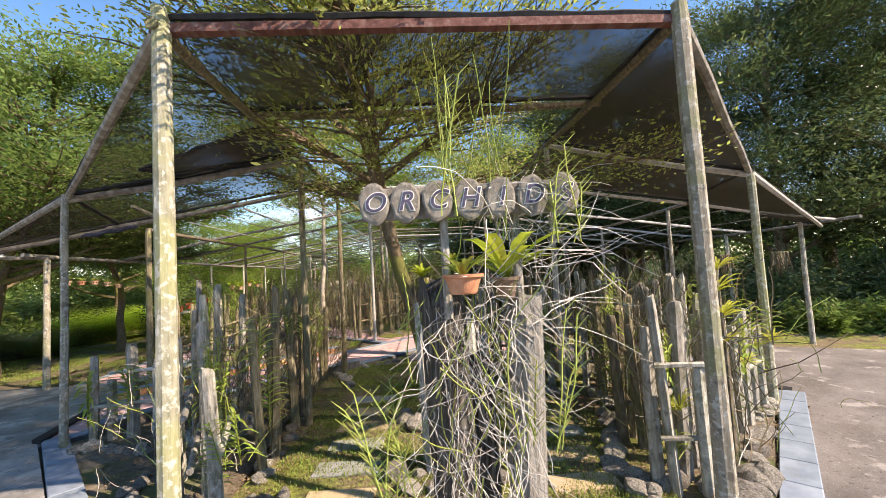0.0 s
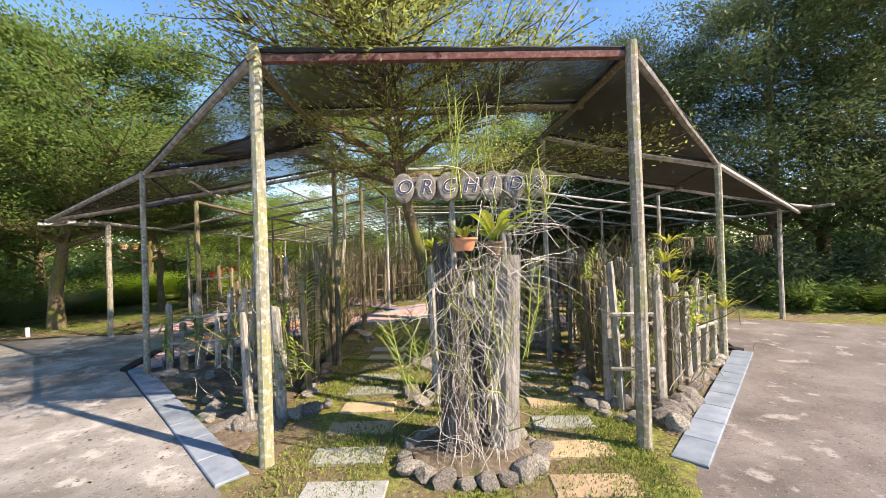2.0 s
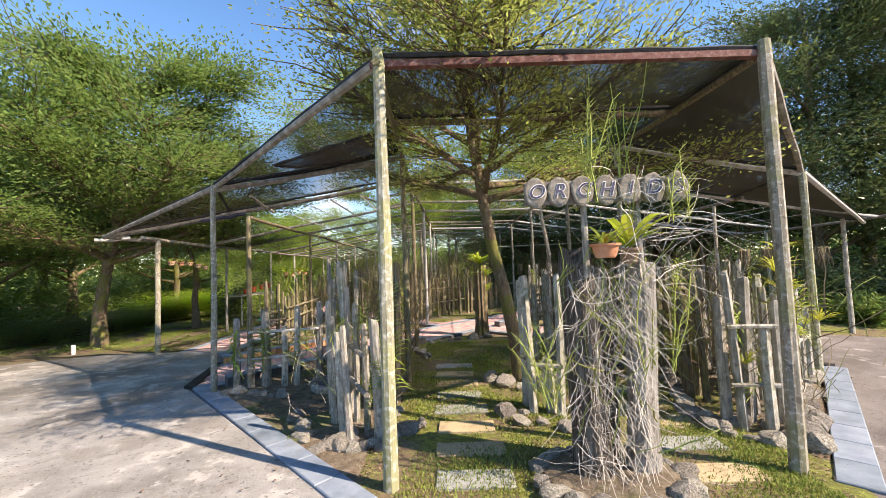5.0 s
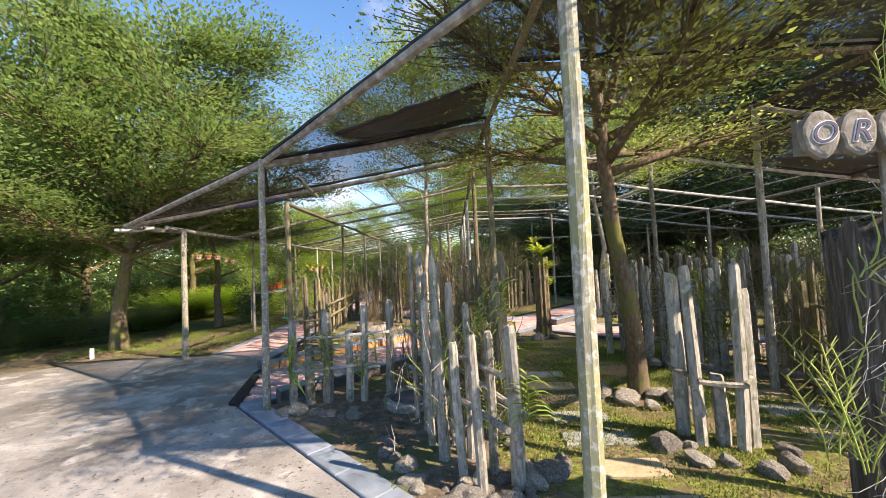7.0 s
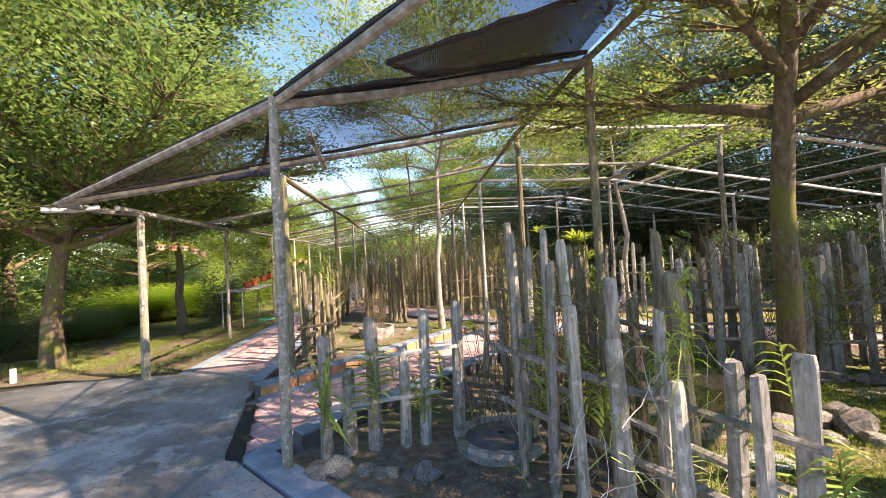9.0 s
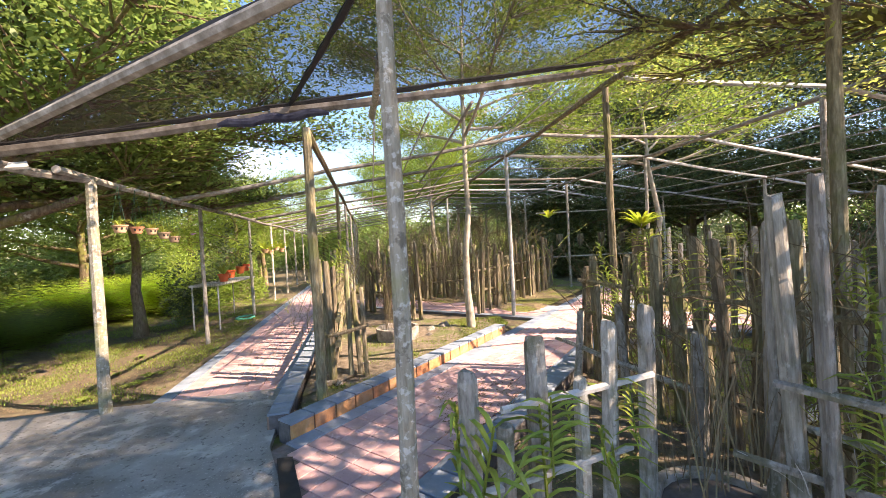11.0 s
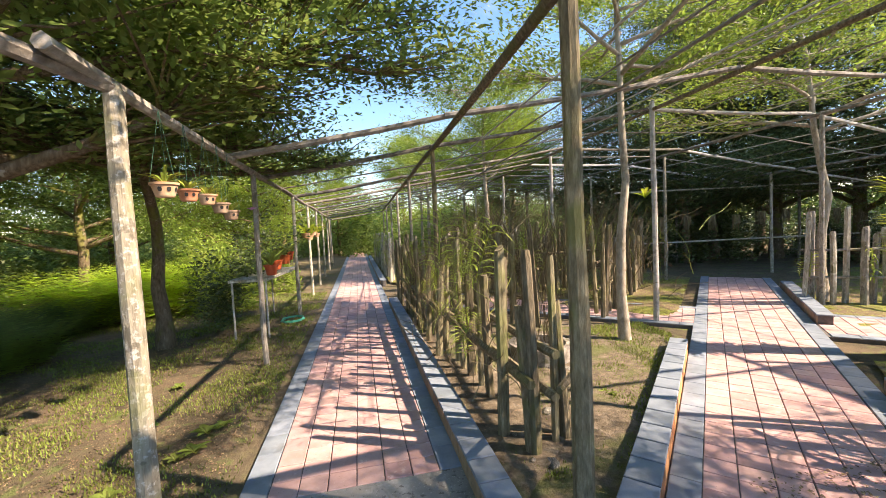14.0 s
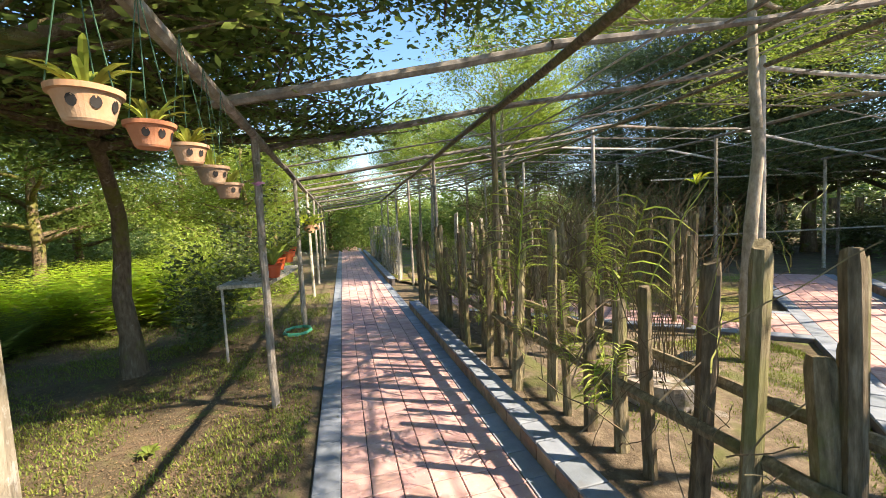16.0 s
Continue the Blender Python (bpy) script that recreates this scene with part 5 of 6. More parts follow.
posts_fence("square cage of four grey posts with a rail", [(-0.21, 3.17, 1.22), (-0.18, 2.98, 1.28), (0.05, 2.90, 1.28), (0.18, 2.98, 1.1), (-0.02, 3.0, 0.5)],
            [((-0.26, 3.16, 0.50), (-0.17, 2.93, 0.47)), ((-0.2, 2.92, 0.47), (0.08, 2.85, 0.46)), ((0.06, 2.84, 0.46), (0.21, 3.0, 0.5))], 61)
fence_line("long double fence of mossy split posts beside the tiled path", (-4.52, 6.45), (-5.06, 11.85), 0.21, 1.12, 1.25, (), "post_dark", 62, 0.06, 0.2, 0.82)
fl = thing("fence_rail_pair", "dark split rails along the post fence", "fence rail", (-4.45, 6.3, 0))
for zz, o in ((0.42, 0.06), (0.66, 0.07), (0.5, -0.08)):
    rail(fl, (-4.45, 6.3), (-4.44 + o, 6.30, zz), (-5.02 + o, 11.8, zz + 0.04), 0.028, "post_dark", rng0)
posts_fence("cluster of tall mossy posts at the bed's point", [(-4.12, 6.47, 0.95), (-4.2, 6.58, 0.9), (-4.46, 6.42, 1.25), (-4.3, 6.52, 1.2)],
            [((-4.45, 6.1, 0.55), (-4.1, 6.5, 0.55))], 63, "post_dark", thick=0.7)
fence_line("fence of pale grey posts along the far path", tuple(lp(8.6, 1.6)), tuple(lp(18.0, 1.6)), 0.19, 1.25, 1.2, (0.4, 0.8), "post_grey", 64, 0.04)
fence_line("row of orchid-grown fence posts", (-3.6, 11.6), (-0.4, 12.2), 0.17, 1.3, 1.3, (0.4, 0.8), "post_dark", 65, 0.08)
fence_line("row of orchid-grown grey posts", (-4.2, 13.2), (-1.0, 13.6), 0.17, 1.4, 1.35, (0.4, 0.8), "post_grey", 66, 0.08)
fence_line("row of grey posts in the centre bed", (-3.3, 9.2), (-4.5, 11.0), 0.17, 1.25, 1.25, (0.4, 0.8), "post_dark", 67, 0.08)
fence_line("row of dark posts beside the crossing", (0.6, 6.9), (2.9, 5.6), 0.17, 1.25, 1.25, (0.4, 0.8), "post_dark", 68, 0.08)
fence_line("row of grey posts in the far bed", (0.9, 9.3), (3.4, 8.2), 0.2, 1.3, 1.3, (0.4, 0.8), "post_grey", 69, 0.08)
fence_line("fence of thin posts by the path end", (-0.6, 11.2), (0.6, 12.6), 0.16, 1.3, 1.3, (0.4, 0.8), "post_dark", 70, 0.05)
fence_line("row of thin grey posts beside the diagonal path", (-2.3, 9.5), (-0.5, 11.3), 0.17, 1.25, 1.3, (0.4, 0.8), "post_dark", 71, 0.07)
fence_line("row of brown posts across the far bed", (-4.3, 12.4), (-0.8, 12.8), 0.17, 1.3, 1.3, (0.4, 0.8), "post_dark", 72, 0.07)

# round planter ring
gg = Geo()
gg.lathe([(0.32, -0.05), (0.33, 0.06), (0.32, 0.085), (0.27, 0.085), (0.26, 0.03), (0.02, 0.03)], 28)
ring_pot = part("planter_ring", gg, M["rock"], at=pose(-2.33, 3.98, 0.0), label="low round concrete planter ring filled with dark soil", category="planter")
gg = Geo()
gg.lathe([(0.262, 0.0), (0.262, 0.05), (0.15, 0.075), (0.02, 0.085)], 20)
part("soil", gg, M["mortar"], ring_pot, "dark crumbly soil")

gg = Geo()
gg.lathe([(0.29, -0.05), (0.31, 0.14), (0.31, 0.17), (0.26, 0.17), (0.25, 0.09), (0.02, 0.09)], 28)
part("planter_ring", gg, M["rock"], at=pose(-3.78, 8.03, 0.02), label="round weathered stone planter in the wedge bed", category="planter")

# ---- plants on the fences ----
prn = random.Random(91)
for (ax, ay), (bx, by), n, z0, z1, s in (((-3.6, 3.85), (-2.7, 4.05), 5, 0.25, 0.55, 0.8), ((-1.5, 2.45), (-2.2, 3.6), 26, 0.15, 0.9, 0.7), ((-1.5, 3.1), (-1.95, 6), 20, 0.2, 1.0, 0.9),
                                          ((1.35, 2.6), (2.1, 3.2), 8, 0.2, 0.9, 0.9), ((2.2, 3.1), (3.1, 3.9), 6, 0.3, 0.8, 1.1), ((1.4, 3.2), (1.85, 4.7), 16, 0.2, 1.0, 0.9),
                                          ((1.8, 4.7), (0.3, 5.2), 12, 0.2, 0.9, 0.9), ((-4.6, 7.3), (-5.02, 11.8), 80, 0.3, 1.15, 0.55), ((-3.6, 11.6), (-0.4, 12.2), 22, 0.3, 1.2, 1.0),
                                          ((-4.2, 13.2), (-1.0, 13.6), 16, 0.4, 1.3, 1.1), ((-3.3, 9.2), (-4.5, 11), 16, 0.3, 1.2, 1.0), ((0.6, 6.9), (2.9, 5.6), 12, 0.3, 1.1, 1.0),
                                          ((-5.3, 15), (-6.1, 24), 24, 0.4, 1.2, 1.1), ((0.9, 9.3), (3.4, 8.2), 10, 0.3, 1.1, 1.0)):
    for _ in range(n):
        k = prn.random()
        orchid(ax + (bx - ax) * k + prn.uniform(-0.08, 0.08), ay + (by - ay) * k + prn.uniform(-0.08, 0.08), prn.uniform(z0, z1), s * prn.uniform(0.7, 1.2), None, prn)
for ox, oy in ((-3.54, 3.85), (-3.22, 3.94), (-2.87, 4.0)):
    orchid(ox, oy - 0.03, 0.26, 1.25, 2, prn)
part("stem_tangle", strands("stem_tangle", "twig", (-2.55, 3.85, 0.12, -2.15, 4.2, 0.3), 60, 0.8, 0.003, 110, (0, 0, 2.6), 0.08, 0.0, 7, 0.5), label="thin upright stems growing from the planter ring", category="plant stems", kind="stuff")
STRAP = rosette(26, 0.22, 0.0085, 61, "leaf_yellow", 1.2, "leaves")
yellow = thing("orchid_plant", "yellow-green strap-leaved orchid clump grown up a fence post", "plant", (1.97, 2.82, 0.85), "orchid plants")
for dx, dy, dz, q in ((0, 0, 0, 0.9), (0.03, 0.02, 0.2, 1.0), (-0.02, 0, 0.38, 1.05), (0.01, -0.01, 0.55, 0.8)):
    part("leaves", STRAP, parent=yellow, at=pose(dx, dy, dz, prn.uniform(-12, 12), prn.uniform(-12, 12), prn.uniform(0, 360)) @ Matrix.Diagonal((q, q, q, 1)))
gg = Geo()
gg.tube([(0, 0, -0.85), (0.01, 0, 0.0), (0, 0.01, 0.6)], [0.03, 0.028, 0.02], 7)
part("stem", gg, M["post_dark"], yellow)
for x, y, z, q in ((2.55, 3.42, 0.55, 0.8), (2.9, 3.7, 0.6, 0.75), (3.2, 3.86, 0.62, 0.9), (1.5, 2.6, 0.5, 0.7)):
    part("orchid_plant", STRAP, at=pose(x, y, z, 15, 10, prn.uniform(0, 360)) @ Matrix.Diagonal((q, q, q, 1)), label="arching yellow-green orchid leaves on the low fence", category="plant", group="orchid plants")
orchid(-1.42, 2.62, 0.35, 0.9, 2, prn)
orchid(-4.75, 8.35, 0.95, 1.5, 3, prn)
orchid(-4.55, 7.4, 1.0, 1.3, 2, prn)
for label, mat, box, n, L, r, seed in (
        ("dry grey stems tangled through the fence", "twig", (-2.0, 3.2, 0.1, -1.5, 6.0, 1.0), 330, 0.7, 0.004, 101),
        ("dry stems and roots tangled in the fence", "twig", (1.4, 2.6, 0.1, 2.3, 4.8, 1.2), 420, 0.6, 0.004, 102),
        ("pale roots tangled in the trellis", "root", (1.4, 2.5, 0.1, 2.0, 3.2, 1.2), 110, 0.4, 0.002, 103),
        ("pale roots hanging in the post fence", "root", (-2.3, 2.45, 0.05, -1.5, 3.8, 0.9), 60, 0.3, 0.002, 104),
        ("brown stems tangled between mossy posts", "twig", (-5.05, 6.5, 0.3, -4.45, 11.8, 1.1), 330, 0.4, 0.003, 105),
        ("thin stems filling the centre bed", "twig", (-4.4, 9.3, 0.1, -3.2, 11.2, 1.4), 300, 0.8, 0.005, 106),
        ("thin stems filling the far bed", "twig", (-4.0, 11.4, 0.1, 0.2, 13.6, 1.5), 700, 0.9, 0.005, 107),
        ("thin green stems in the front fence", "stem", (-2.2, 2.45, 0.05, -1.5, 3.7, 0.8), 45, 0.4, 0.003, 111),
        ("thin green stems in the long fence", "stem", (-5.05, 6.5, 0.3, -4.45, 11.8, 1.1), 60, 0.4, 0.003, 112),
        ("thin green stems in the trellis bed", "stem", (1.4, 2.6, 0.1, 2.6, 3.9, 1.0), 120, 0.5, 0.003, 113),
        ("thin brown stems crowding the bed by the diagonal path", "twig", (-3.4, 9.5, 0.1, -0.9, 12.4, 1.3), 520, 0.8, 0.005, 115),
        ("dry stems in the back bed", "twig", (0.2, 4.8, 0.1, 2.4, 5.8, 1.3), 380, 0.7, 0.004, 108),
        ("green stems rising from the far beds", "stem", (-4.2, 9.3, 0.4, -0.4, 13.6, 1.3), 130, 0.7, 0.005, 109)):
    part("stem_tangle", strands("stem_tangle", mat, box, n, L, r, seed, (0, 0, 0.9), 0.25, 0.0, 7, 0.8), label=label, category="plant stems", kind="stuff")

# ---- hanging and standing pots along the straight path ----
def hanging_pot(x, y, z, r, mat, label, seed):
    def fill(root, h):
        part("leaves", TUFT, parent=root, at=pose(0, 0, h * 0.8, 0, 0, seed * 50) @ Matrix.Diagonal((0.75, 0.75, 0.8, 1)), label="orchid leaves")
        w = Geo()
        for k in range(3):
            a = 2.1 * k + seed
            w.tube([(r * math.cos(a), r * math.sin(a), h), (0, 0, 2.1 - z)], [0.0015, 0.0015], 4)
        part("hanger", w, M["wire"], root, "green wire hanger")
    p = clay_pot((x, y, z), r, r * 1.15, mat, label, fill, 3, "hanging_pot", group="hanging clay pots")
    p.rotation_euler = (0, 0, radians(38 + seed * 9))
    return p


hanging_pot(-6.43, 6.56, 1.64, 0.066, "clay_pale", "pale stained clay orchid pot with holes, hung on wire", 1)
hanging_pot(-6.44, 6.83, 1.64, 0.062, "terracotta", "orange clay orchid pot with holes, hung on wire", 2)
hanging_pot(-6.46, 7.12, 1.64, 0.06, "clay_pale", "dull clay orchid pot with holes, hung on wire", 3)
# the last two take the duller clay to carry the shade they hang in
hanging_pot(-6.50, 7.42, 1.60, 0.066, "brick_dull", "small clay orchid pot under the beam, shade put into its duller colour", 4)
hanging_pot(-6.54, 7.72, 1.56, 0.066, "brick_dull", "small clay orchid pot, shade put into its duller colour", 5)
fl1 = rosette(7, 0.05, 0.02, 3, "flower", 0.8, "orchid_flower")
part("orchid_flower", fl1, at=pose(-6.5, 8.1, 1.66), label="mauve orchid flower among leaves", category="flower")
for i, (x, y, z) in enumerate(((-6.95, 10.1, 0.86), (-7.0, 10.55, 0.9), (-6.98, 11.0, 0.95), (-7.05, 11.5, 0.98))):
    hp = clay_pot((x, y, z), 0.095, 0.15, "red_plastic", "red plastic pot of strap-leaved orchids on a bench", lambda r, h: part("leaves", TUFT, parent=r, at=pose(0, 0, h * 0.8) @ Matrix.Diagonal((1.9, 1.9, 2.2, 1))), group="red pots")
bench = thing("plant_bench", "low metal plant bench with slatted top", "bench", (-7.2, 10.8, 0))
gg = Geo()
gg.block(0.5, 1.9, 0.80, 0.84, 0.004)
part("tabletop", gg, M["post_grey"], bench)
for sx in (-0.22, 0.22):
    for sy in (-0.9, 0.9):
        gg = Geo()
        gg.tube([(sx, sy, 0), (sx, sy, 0.8)], [0.014, 0.014], 6)
        part("leg", gg, M["pole_pale"], bench)
gg = Geo()
hp = [(-6.9 + 0.16 * math.cos(k * 0.7) * (1 + 0.03 * (k % 5)), 10.9 + 0.22 * math.sin(k * 0.7), 0.02 + 0.004 * (k % 7)) for k in range(46)]
gg.tube(hp, [0.011] * len(hp), 6)
part("garden_hose", gg, M["hose"], label="coiled green garden hose on the grass", category="hose")
for i, (x, y, z) in enumerate(((-6.95, 12.6, 1.35), (-7.0, 13.2, 1.3), (-7.05, 13.9, 1.4), (-7.1, 14.6, 1.35))):
    clay_pot((x, y, z), 0.09, 0.1, "clay_pale", "hanging pot of yellow-green orchids", lambda r, h: part("leaves", NEST, parent=r, at=pose(0, 0, h * 0.8) @ Matrix.Diagonal((0.9, 0.9, 0.9, 1)), label="yellow-green leaves"), group="far hanging pots")
# fern stump beside the crossing
fs = thing("fern_stump", "thick brown stump topped with a yellow-green birds nest fern", "tree stump", (-0.42, 7.22, 0))
part("stump", log_piece(0, 0, 0.125, 1.45, 12), M["bark"], fs)
for k in range(3):
    part("leaves", CROWN, parent=fs, at=pose(0.03 * k, 0.02 * k, 1.42 - 0.3 * k, 0, 0, k * 70) @ Matrix.Diagonal((1.35 - 0.2 * k, 1.35 - 0.2 * k, 1.1, 1)), label="yellow-green fern fronds")
part("stem_tangle", strands("stem_tangle", "twig", (-3.95, 7.9, 0.1, -3.6, 8.2, 0.25), 60, 0.9, 0.003, 114, (0, 0, 2.6), 0.08, 0.0, 7, 0.5), label="thin upright stems growing from the stone planter", category="plant stems", kind="stuff")
WEED = rosette(12, 0.11, 0.022, 15, "grass", 0.7, "weed")
for x, y, q in ((-6.6, 6.97, 1.0), (-6.68, 6.9, 0.7), (-6.86, 6.57, 0.9), (-6.63, 7.22, 1.1), (-6.55, 7.3, 0.8), (-7.1, 7.4, 0.8), (-7.3, 8.2, 0.9), (-4.0, 6.75, 0.7), (-3.6, 7.1, 0.8), (-3.4, 7.5, 0.7)):
    part("weed", WEED, at=pose(x, y, 0.01, 0, 0, 100 * x) @ Matrix.Diagonal((q, q, q, 1)), label="low broad-leaved green weed growing in the lawn", category="weed", kind="stuff")
gg = Geo()
gg.tube([(0, 0, -0.05), (0, 0, 0.17)], [0.035, 0.033], 10)
part("marker_post", gg, M["white"], at=pose(-8.35, 6.5, 0), label="short white painted marker stub by the drive", category="marker")
for x0, y0, x1, y1, x2, y2 in ((-4.30, 4.02, -4.16, 3.98, -4.62, 5.0), (3.70, 4.28, 3.56, 4.24, 3.30, 4.75)):
    gg = Geo()
    gg.plate([(x0, y0), (x1, y1), (x2 + 0.1, y2), (x2, y2)], 0.0, 0.035)
    part("rubber_ramp", gg, M["black"], label="black rubber ramp strip at the path edge", category="ramp")

clump_rng = random.Random(61)


def hanging_clump(x, y, z):
    """A mossy grey board with drooping roots, hung by a wire."""
    root = thing("hanging_orchid_mount", "grey mossy orchid mount with drooping roots hung on wire", "plant mount", (x, y, z), "hanging mounts")
    gg = Geo()
    for _ in range(26):
        px = clump_rng.uniform(-0.09, 0.09)
        pts = wander(clump_rng, (px, clump_rng.uniform(-0.03, 0.03), 0.0), (0, 0, -1), clump_rng.uniform(0.2, 0.42), 5, 0.12)
        gg.tube(pts, [0.012, 0.013, 0.012, 0.009, 0.006, 0.003], 5, rng=clump_rng)
    part("dry_root", gg, M["twig"], root)
    gg = Geo()
    gg.block(0.2, 0.04, -0.22, 0.02, 0.006)
    part("board", gg, M["post_dark"], root)
    gg = Geo()
    gg.tube([(0, 0, 0), (0, 0, 2.1 - z)], [0.003, 0.003], 4)
    part("hanger", gg, M["wire"], root)


for k in range(9):
    hanging_clump(1.4 + k * 0.62, 13.8 - k * 0.12, 1.42 + clump_rng.uniform(-0.05, 0.05))
for hx, hy in ((4.6, 6.9), (5.1, 7.0), (6.2, 7.2), (6.5, 7.4)):
    hanging_clump(hx, hy, 1.5)
gg = Geo()
gg.tube([(0.6, 13.6, 0.75), (7.0, 12.8, 0.75)], [0.02, 0.02], 6)
gg.tube([(0.6, 13.6, 2.1), (7.0, 12.8, 2.1)], [0.02, 0.02], 6)
part("hanging_rail", gg, M["post_grey"], label="grey timber rails for hanging plant mounts", category="rail")

hang = thing("hanging_fern", "reddish green fern clump hung under the frame", "plant", (0.3, 12.0, 1.85))
part("leaves", NEST, parent=hang, at=pose(0, 0, 0))
gg = Geo()
gg.tube([(0, 0, 0), (0, 0, 0.98)], [0.003, 0.003], 4)
part("hanger", gg, M["wire"], hang)

# ---- trees ----
tree("garden_tree", "mossy garden tree with wide forking limbs and small olive leaves", (-0.12, 4.1, 0), 5.2, 0.088, 2.1, 2.25, M["leaf_olive"], M["bark"], 0.043, 62000, 7, 1.1, 28, (-0.75, -1.15), 0.12, 0.12, 10, 0.85, 0.0, long=2.6, flat=0.4)
tree("garden_tree", "slim pale tree with flat bright green sprays", (-2.62, 8.35, 0), 6.0, 0.06, 2.85, 3.2, M["leaf_bright"], M["bark_pale"], 0.056, 60000, 8, 0.35, 16, (0.15, 0.15), 0.05, 0.2, 7)
tree("garden_tree", "slim tree with spreading green sprays", (1.45, 9.4, 0), 5.2, 0.07, 2.6, 2.4, M["leaf_bright"], M["bark_pale"], 0.06, 17000, 9, 0.35, 11, (-0.2, 0.2), 0.05, 0.22, 7)
tree("shade_tree", "broad green tree with layered foliage by the drive", (-8.5, 7.2, 0), 7.2, 0.13, 1.75, 3.45, M["leaf_mid"], M["bark"], 0.074, 150000, 10, 0.3, 36, (1.3, 0.1), 0.065, 0.27, 10, flat=0.8, long=2.2)
tree("shade_tree", "leaning shade tree with low layered foliage", (-8.3, 9.9, 0), 3.9, 0.10, 2.15, 2.1, M["leaf_mid"], M["bark"], 0.062, 40000, 12, 0.12, 22, (0.7, -1.7), 0.08, 0.24, 9, flat=0.75, long=2.2)
tree("shade_tree", "shade tree with bright layered foliage over the lawn", (-9.0, 19.0, 0), 5.2, 0.1, 2.2, 2.8, M["leaf_bright"], M["bark"], 0.08, 14000, 13, 0.25, 12, (0.2, 0.0), 0.1, 0.3, 7, fine=False)
forest_a = tree("forest_tree", "tall green tree at the edge of the woods", (-16.5, 9.5, 0), 7.8, 0.16, 1.5, 3.6, M["leaf_mid"], M["bark"], 0.11, 48000, 20, 0.4, 18, (0, 0), 0.16, 0.36, 8, fine=False)
forest_b = tree("forest_tree", "tall dark tree at the edge of the woods", (8.8, 10.0, 0), 10.0, 0.17, 1.3, 3.6, M["leaf_dark"], M["bark"], 0.105, 60000, 21, 0.4, 20, (0, 0), 0.22, 0.4, 8, fine=False)
forest_c = tree("forest_tree", "bright green tree at the edge of the woods", (-11.5, 18.5, 0), 6.4, 0.13, 1.2, 3.0, M["leaf_bright"], M["bark"], 0.095, 34000, 22, 0.4, 15, (0, 0), 0.18, 0.34, 8, fine=False)
forest_d = tree("forest_tree", "slender feathery tree with yellow-green sprays", (-2.4, 15.2, 0), 6.2, 0.08, 2.7, 2.5, M["leaf_bright"], M["bark_pale"], 0.075, 30000, 23, 0.6, 14, (0, 0), 0.08, 0.26, 8, fine=False)
frng = random.Random(300)


def more(src, spots):
    for x, y, s in spots:
        t = copy_thing(src, pose(x, y, 0, 0, 0, frng.uniform(0, 360)))
        t.scale = (s, s, s * frng.uniform(0.92, 1.1))


more(forest_a, [(-13.6, 5.6, 0.95), (-13.0, 8.6, 0.9), (-14.2, 12.0, 0.95), (-13.2, 15.6, 0.85), (-17.5, 14, 1.1), (-15.0, 19.5, 0.8), (-19.5, 3, 1.2), (-14, 28, 0.9)])
more(forest_b, [(7.6, 13.2, 0.95), (11.2, 9.0, 1.0), (11.5, 11.5, 1.05), (5.5, 15.8, 0.9), (8.8, 17.2, 1.0), (14.5, 10.5, 1.1), (3.6, 19.0, 0.85), (1.2, 23.5, 0.75), (2.6, 16.2, 0.7), (4.1, 15.4, 0.95), (6.9, 14.9, 1.0)])
more(forest_c, [(-9.2, 16.8, 0.75), (-10.8, 24, 0.8), (-8.5, 30.5, 0.9), (-4, 34, 1.0), (0.8, 28.0, 0.95)])
more(forest_d, [(-3.6, 20.0, 1.0), (-1.0, 18.0, 0.9), (-3.4, 25.5, 1.1), (0.8, 20.5, 0.95), (-8.2, 24.5, 1.0), (-1.5, 23, 1.1)])


def bush(name, label, spots, size, count, mat, seed, squash=0.9):
    """Undergrowth: mounds of separate leaves."""
    nr = np.random.default_rng(seed)
    cs = []
    for x, y, r, h in spots:
        d = nr.normal(size=(count, 3))
        d /= np.linalg.norm(d, axis=1)[:, None]
        d[:, 2] = np.abs(d[:, 2])
        k = nr.uniform(0.55, 1.05, size=(count, 1)) * (1 + 0.25 * np.sin(d[:, :1] * 5 + x) * np.cos(d[:, 1:2] * 4 + y))
        cs.append(d * k * np.array([r, r, h]) + np.array([x, y, 0.0]))
    return part(name, leaves(name, np.concatenate(cs), size, mat, seed, 0.45, fine=False), label=label, category="undergrowth", kind="stuff")


brng = random.Random(400)
left_edge = [(-14.0 - brng.uniform(0, 6), brng.uniform(2, 30), brng.uniform(0.9, 1.7), brng.uniform(0.8, 2.4)) for _ in range(46)]
right_edge = [(7.4 + brng.uniform(0, 7), brng.uniform(5, 26), brng.uniform(0.8, 1.6), brng.uniform(0.7, 1.9)) for _ in range(40)]
back_edge = [(brng.uniform(-16, 12), brng.uniform(27, 40), brng.uniform(1.5, 2.6), brng.uniform(2.0, 4.0)) for _ in range(40)]
bush("undergrowth_west", "dark green undergrowth below the trees", left_edge, 0.15, 1800, M["leaf_mid"], 31)
bush("undergrowth_east", "dark green undergrowth at the wood's edge", right_edge, 0.13, 1700, M["leaf_dark"], 32)
bush("undergrowth_north", "dense green growth closing the view", back_edge, 0.26, 1700, M["leaf_mid"], 33)
ring = []
for k in range(150):
    a = k * 2 * math.pi / 150
    q = 33 + 6 * brng.random()
    ring.append((-1 + q * math.cos(a), 9 + q * math.sin(a), brng.uniform(1.8, 3.0), brng.uniform(3.0, 6.0) if math.sin(a) > -0.3 else 4.0))
bush("woods", "far ring of dense green woods", ring, 0.5, 1100, M["leaf_mid"], 36)
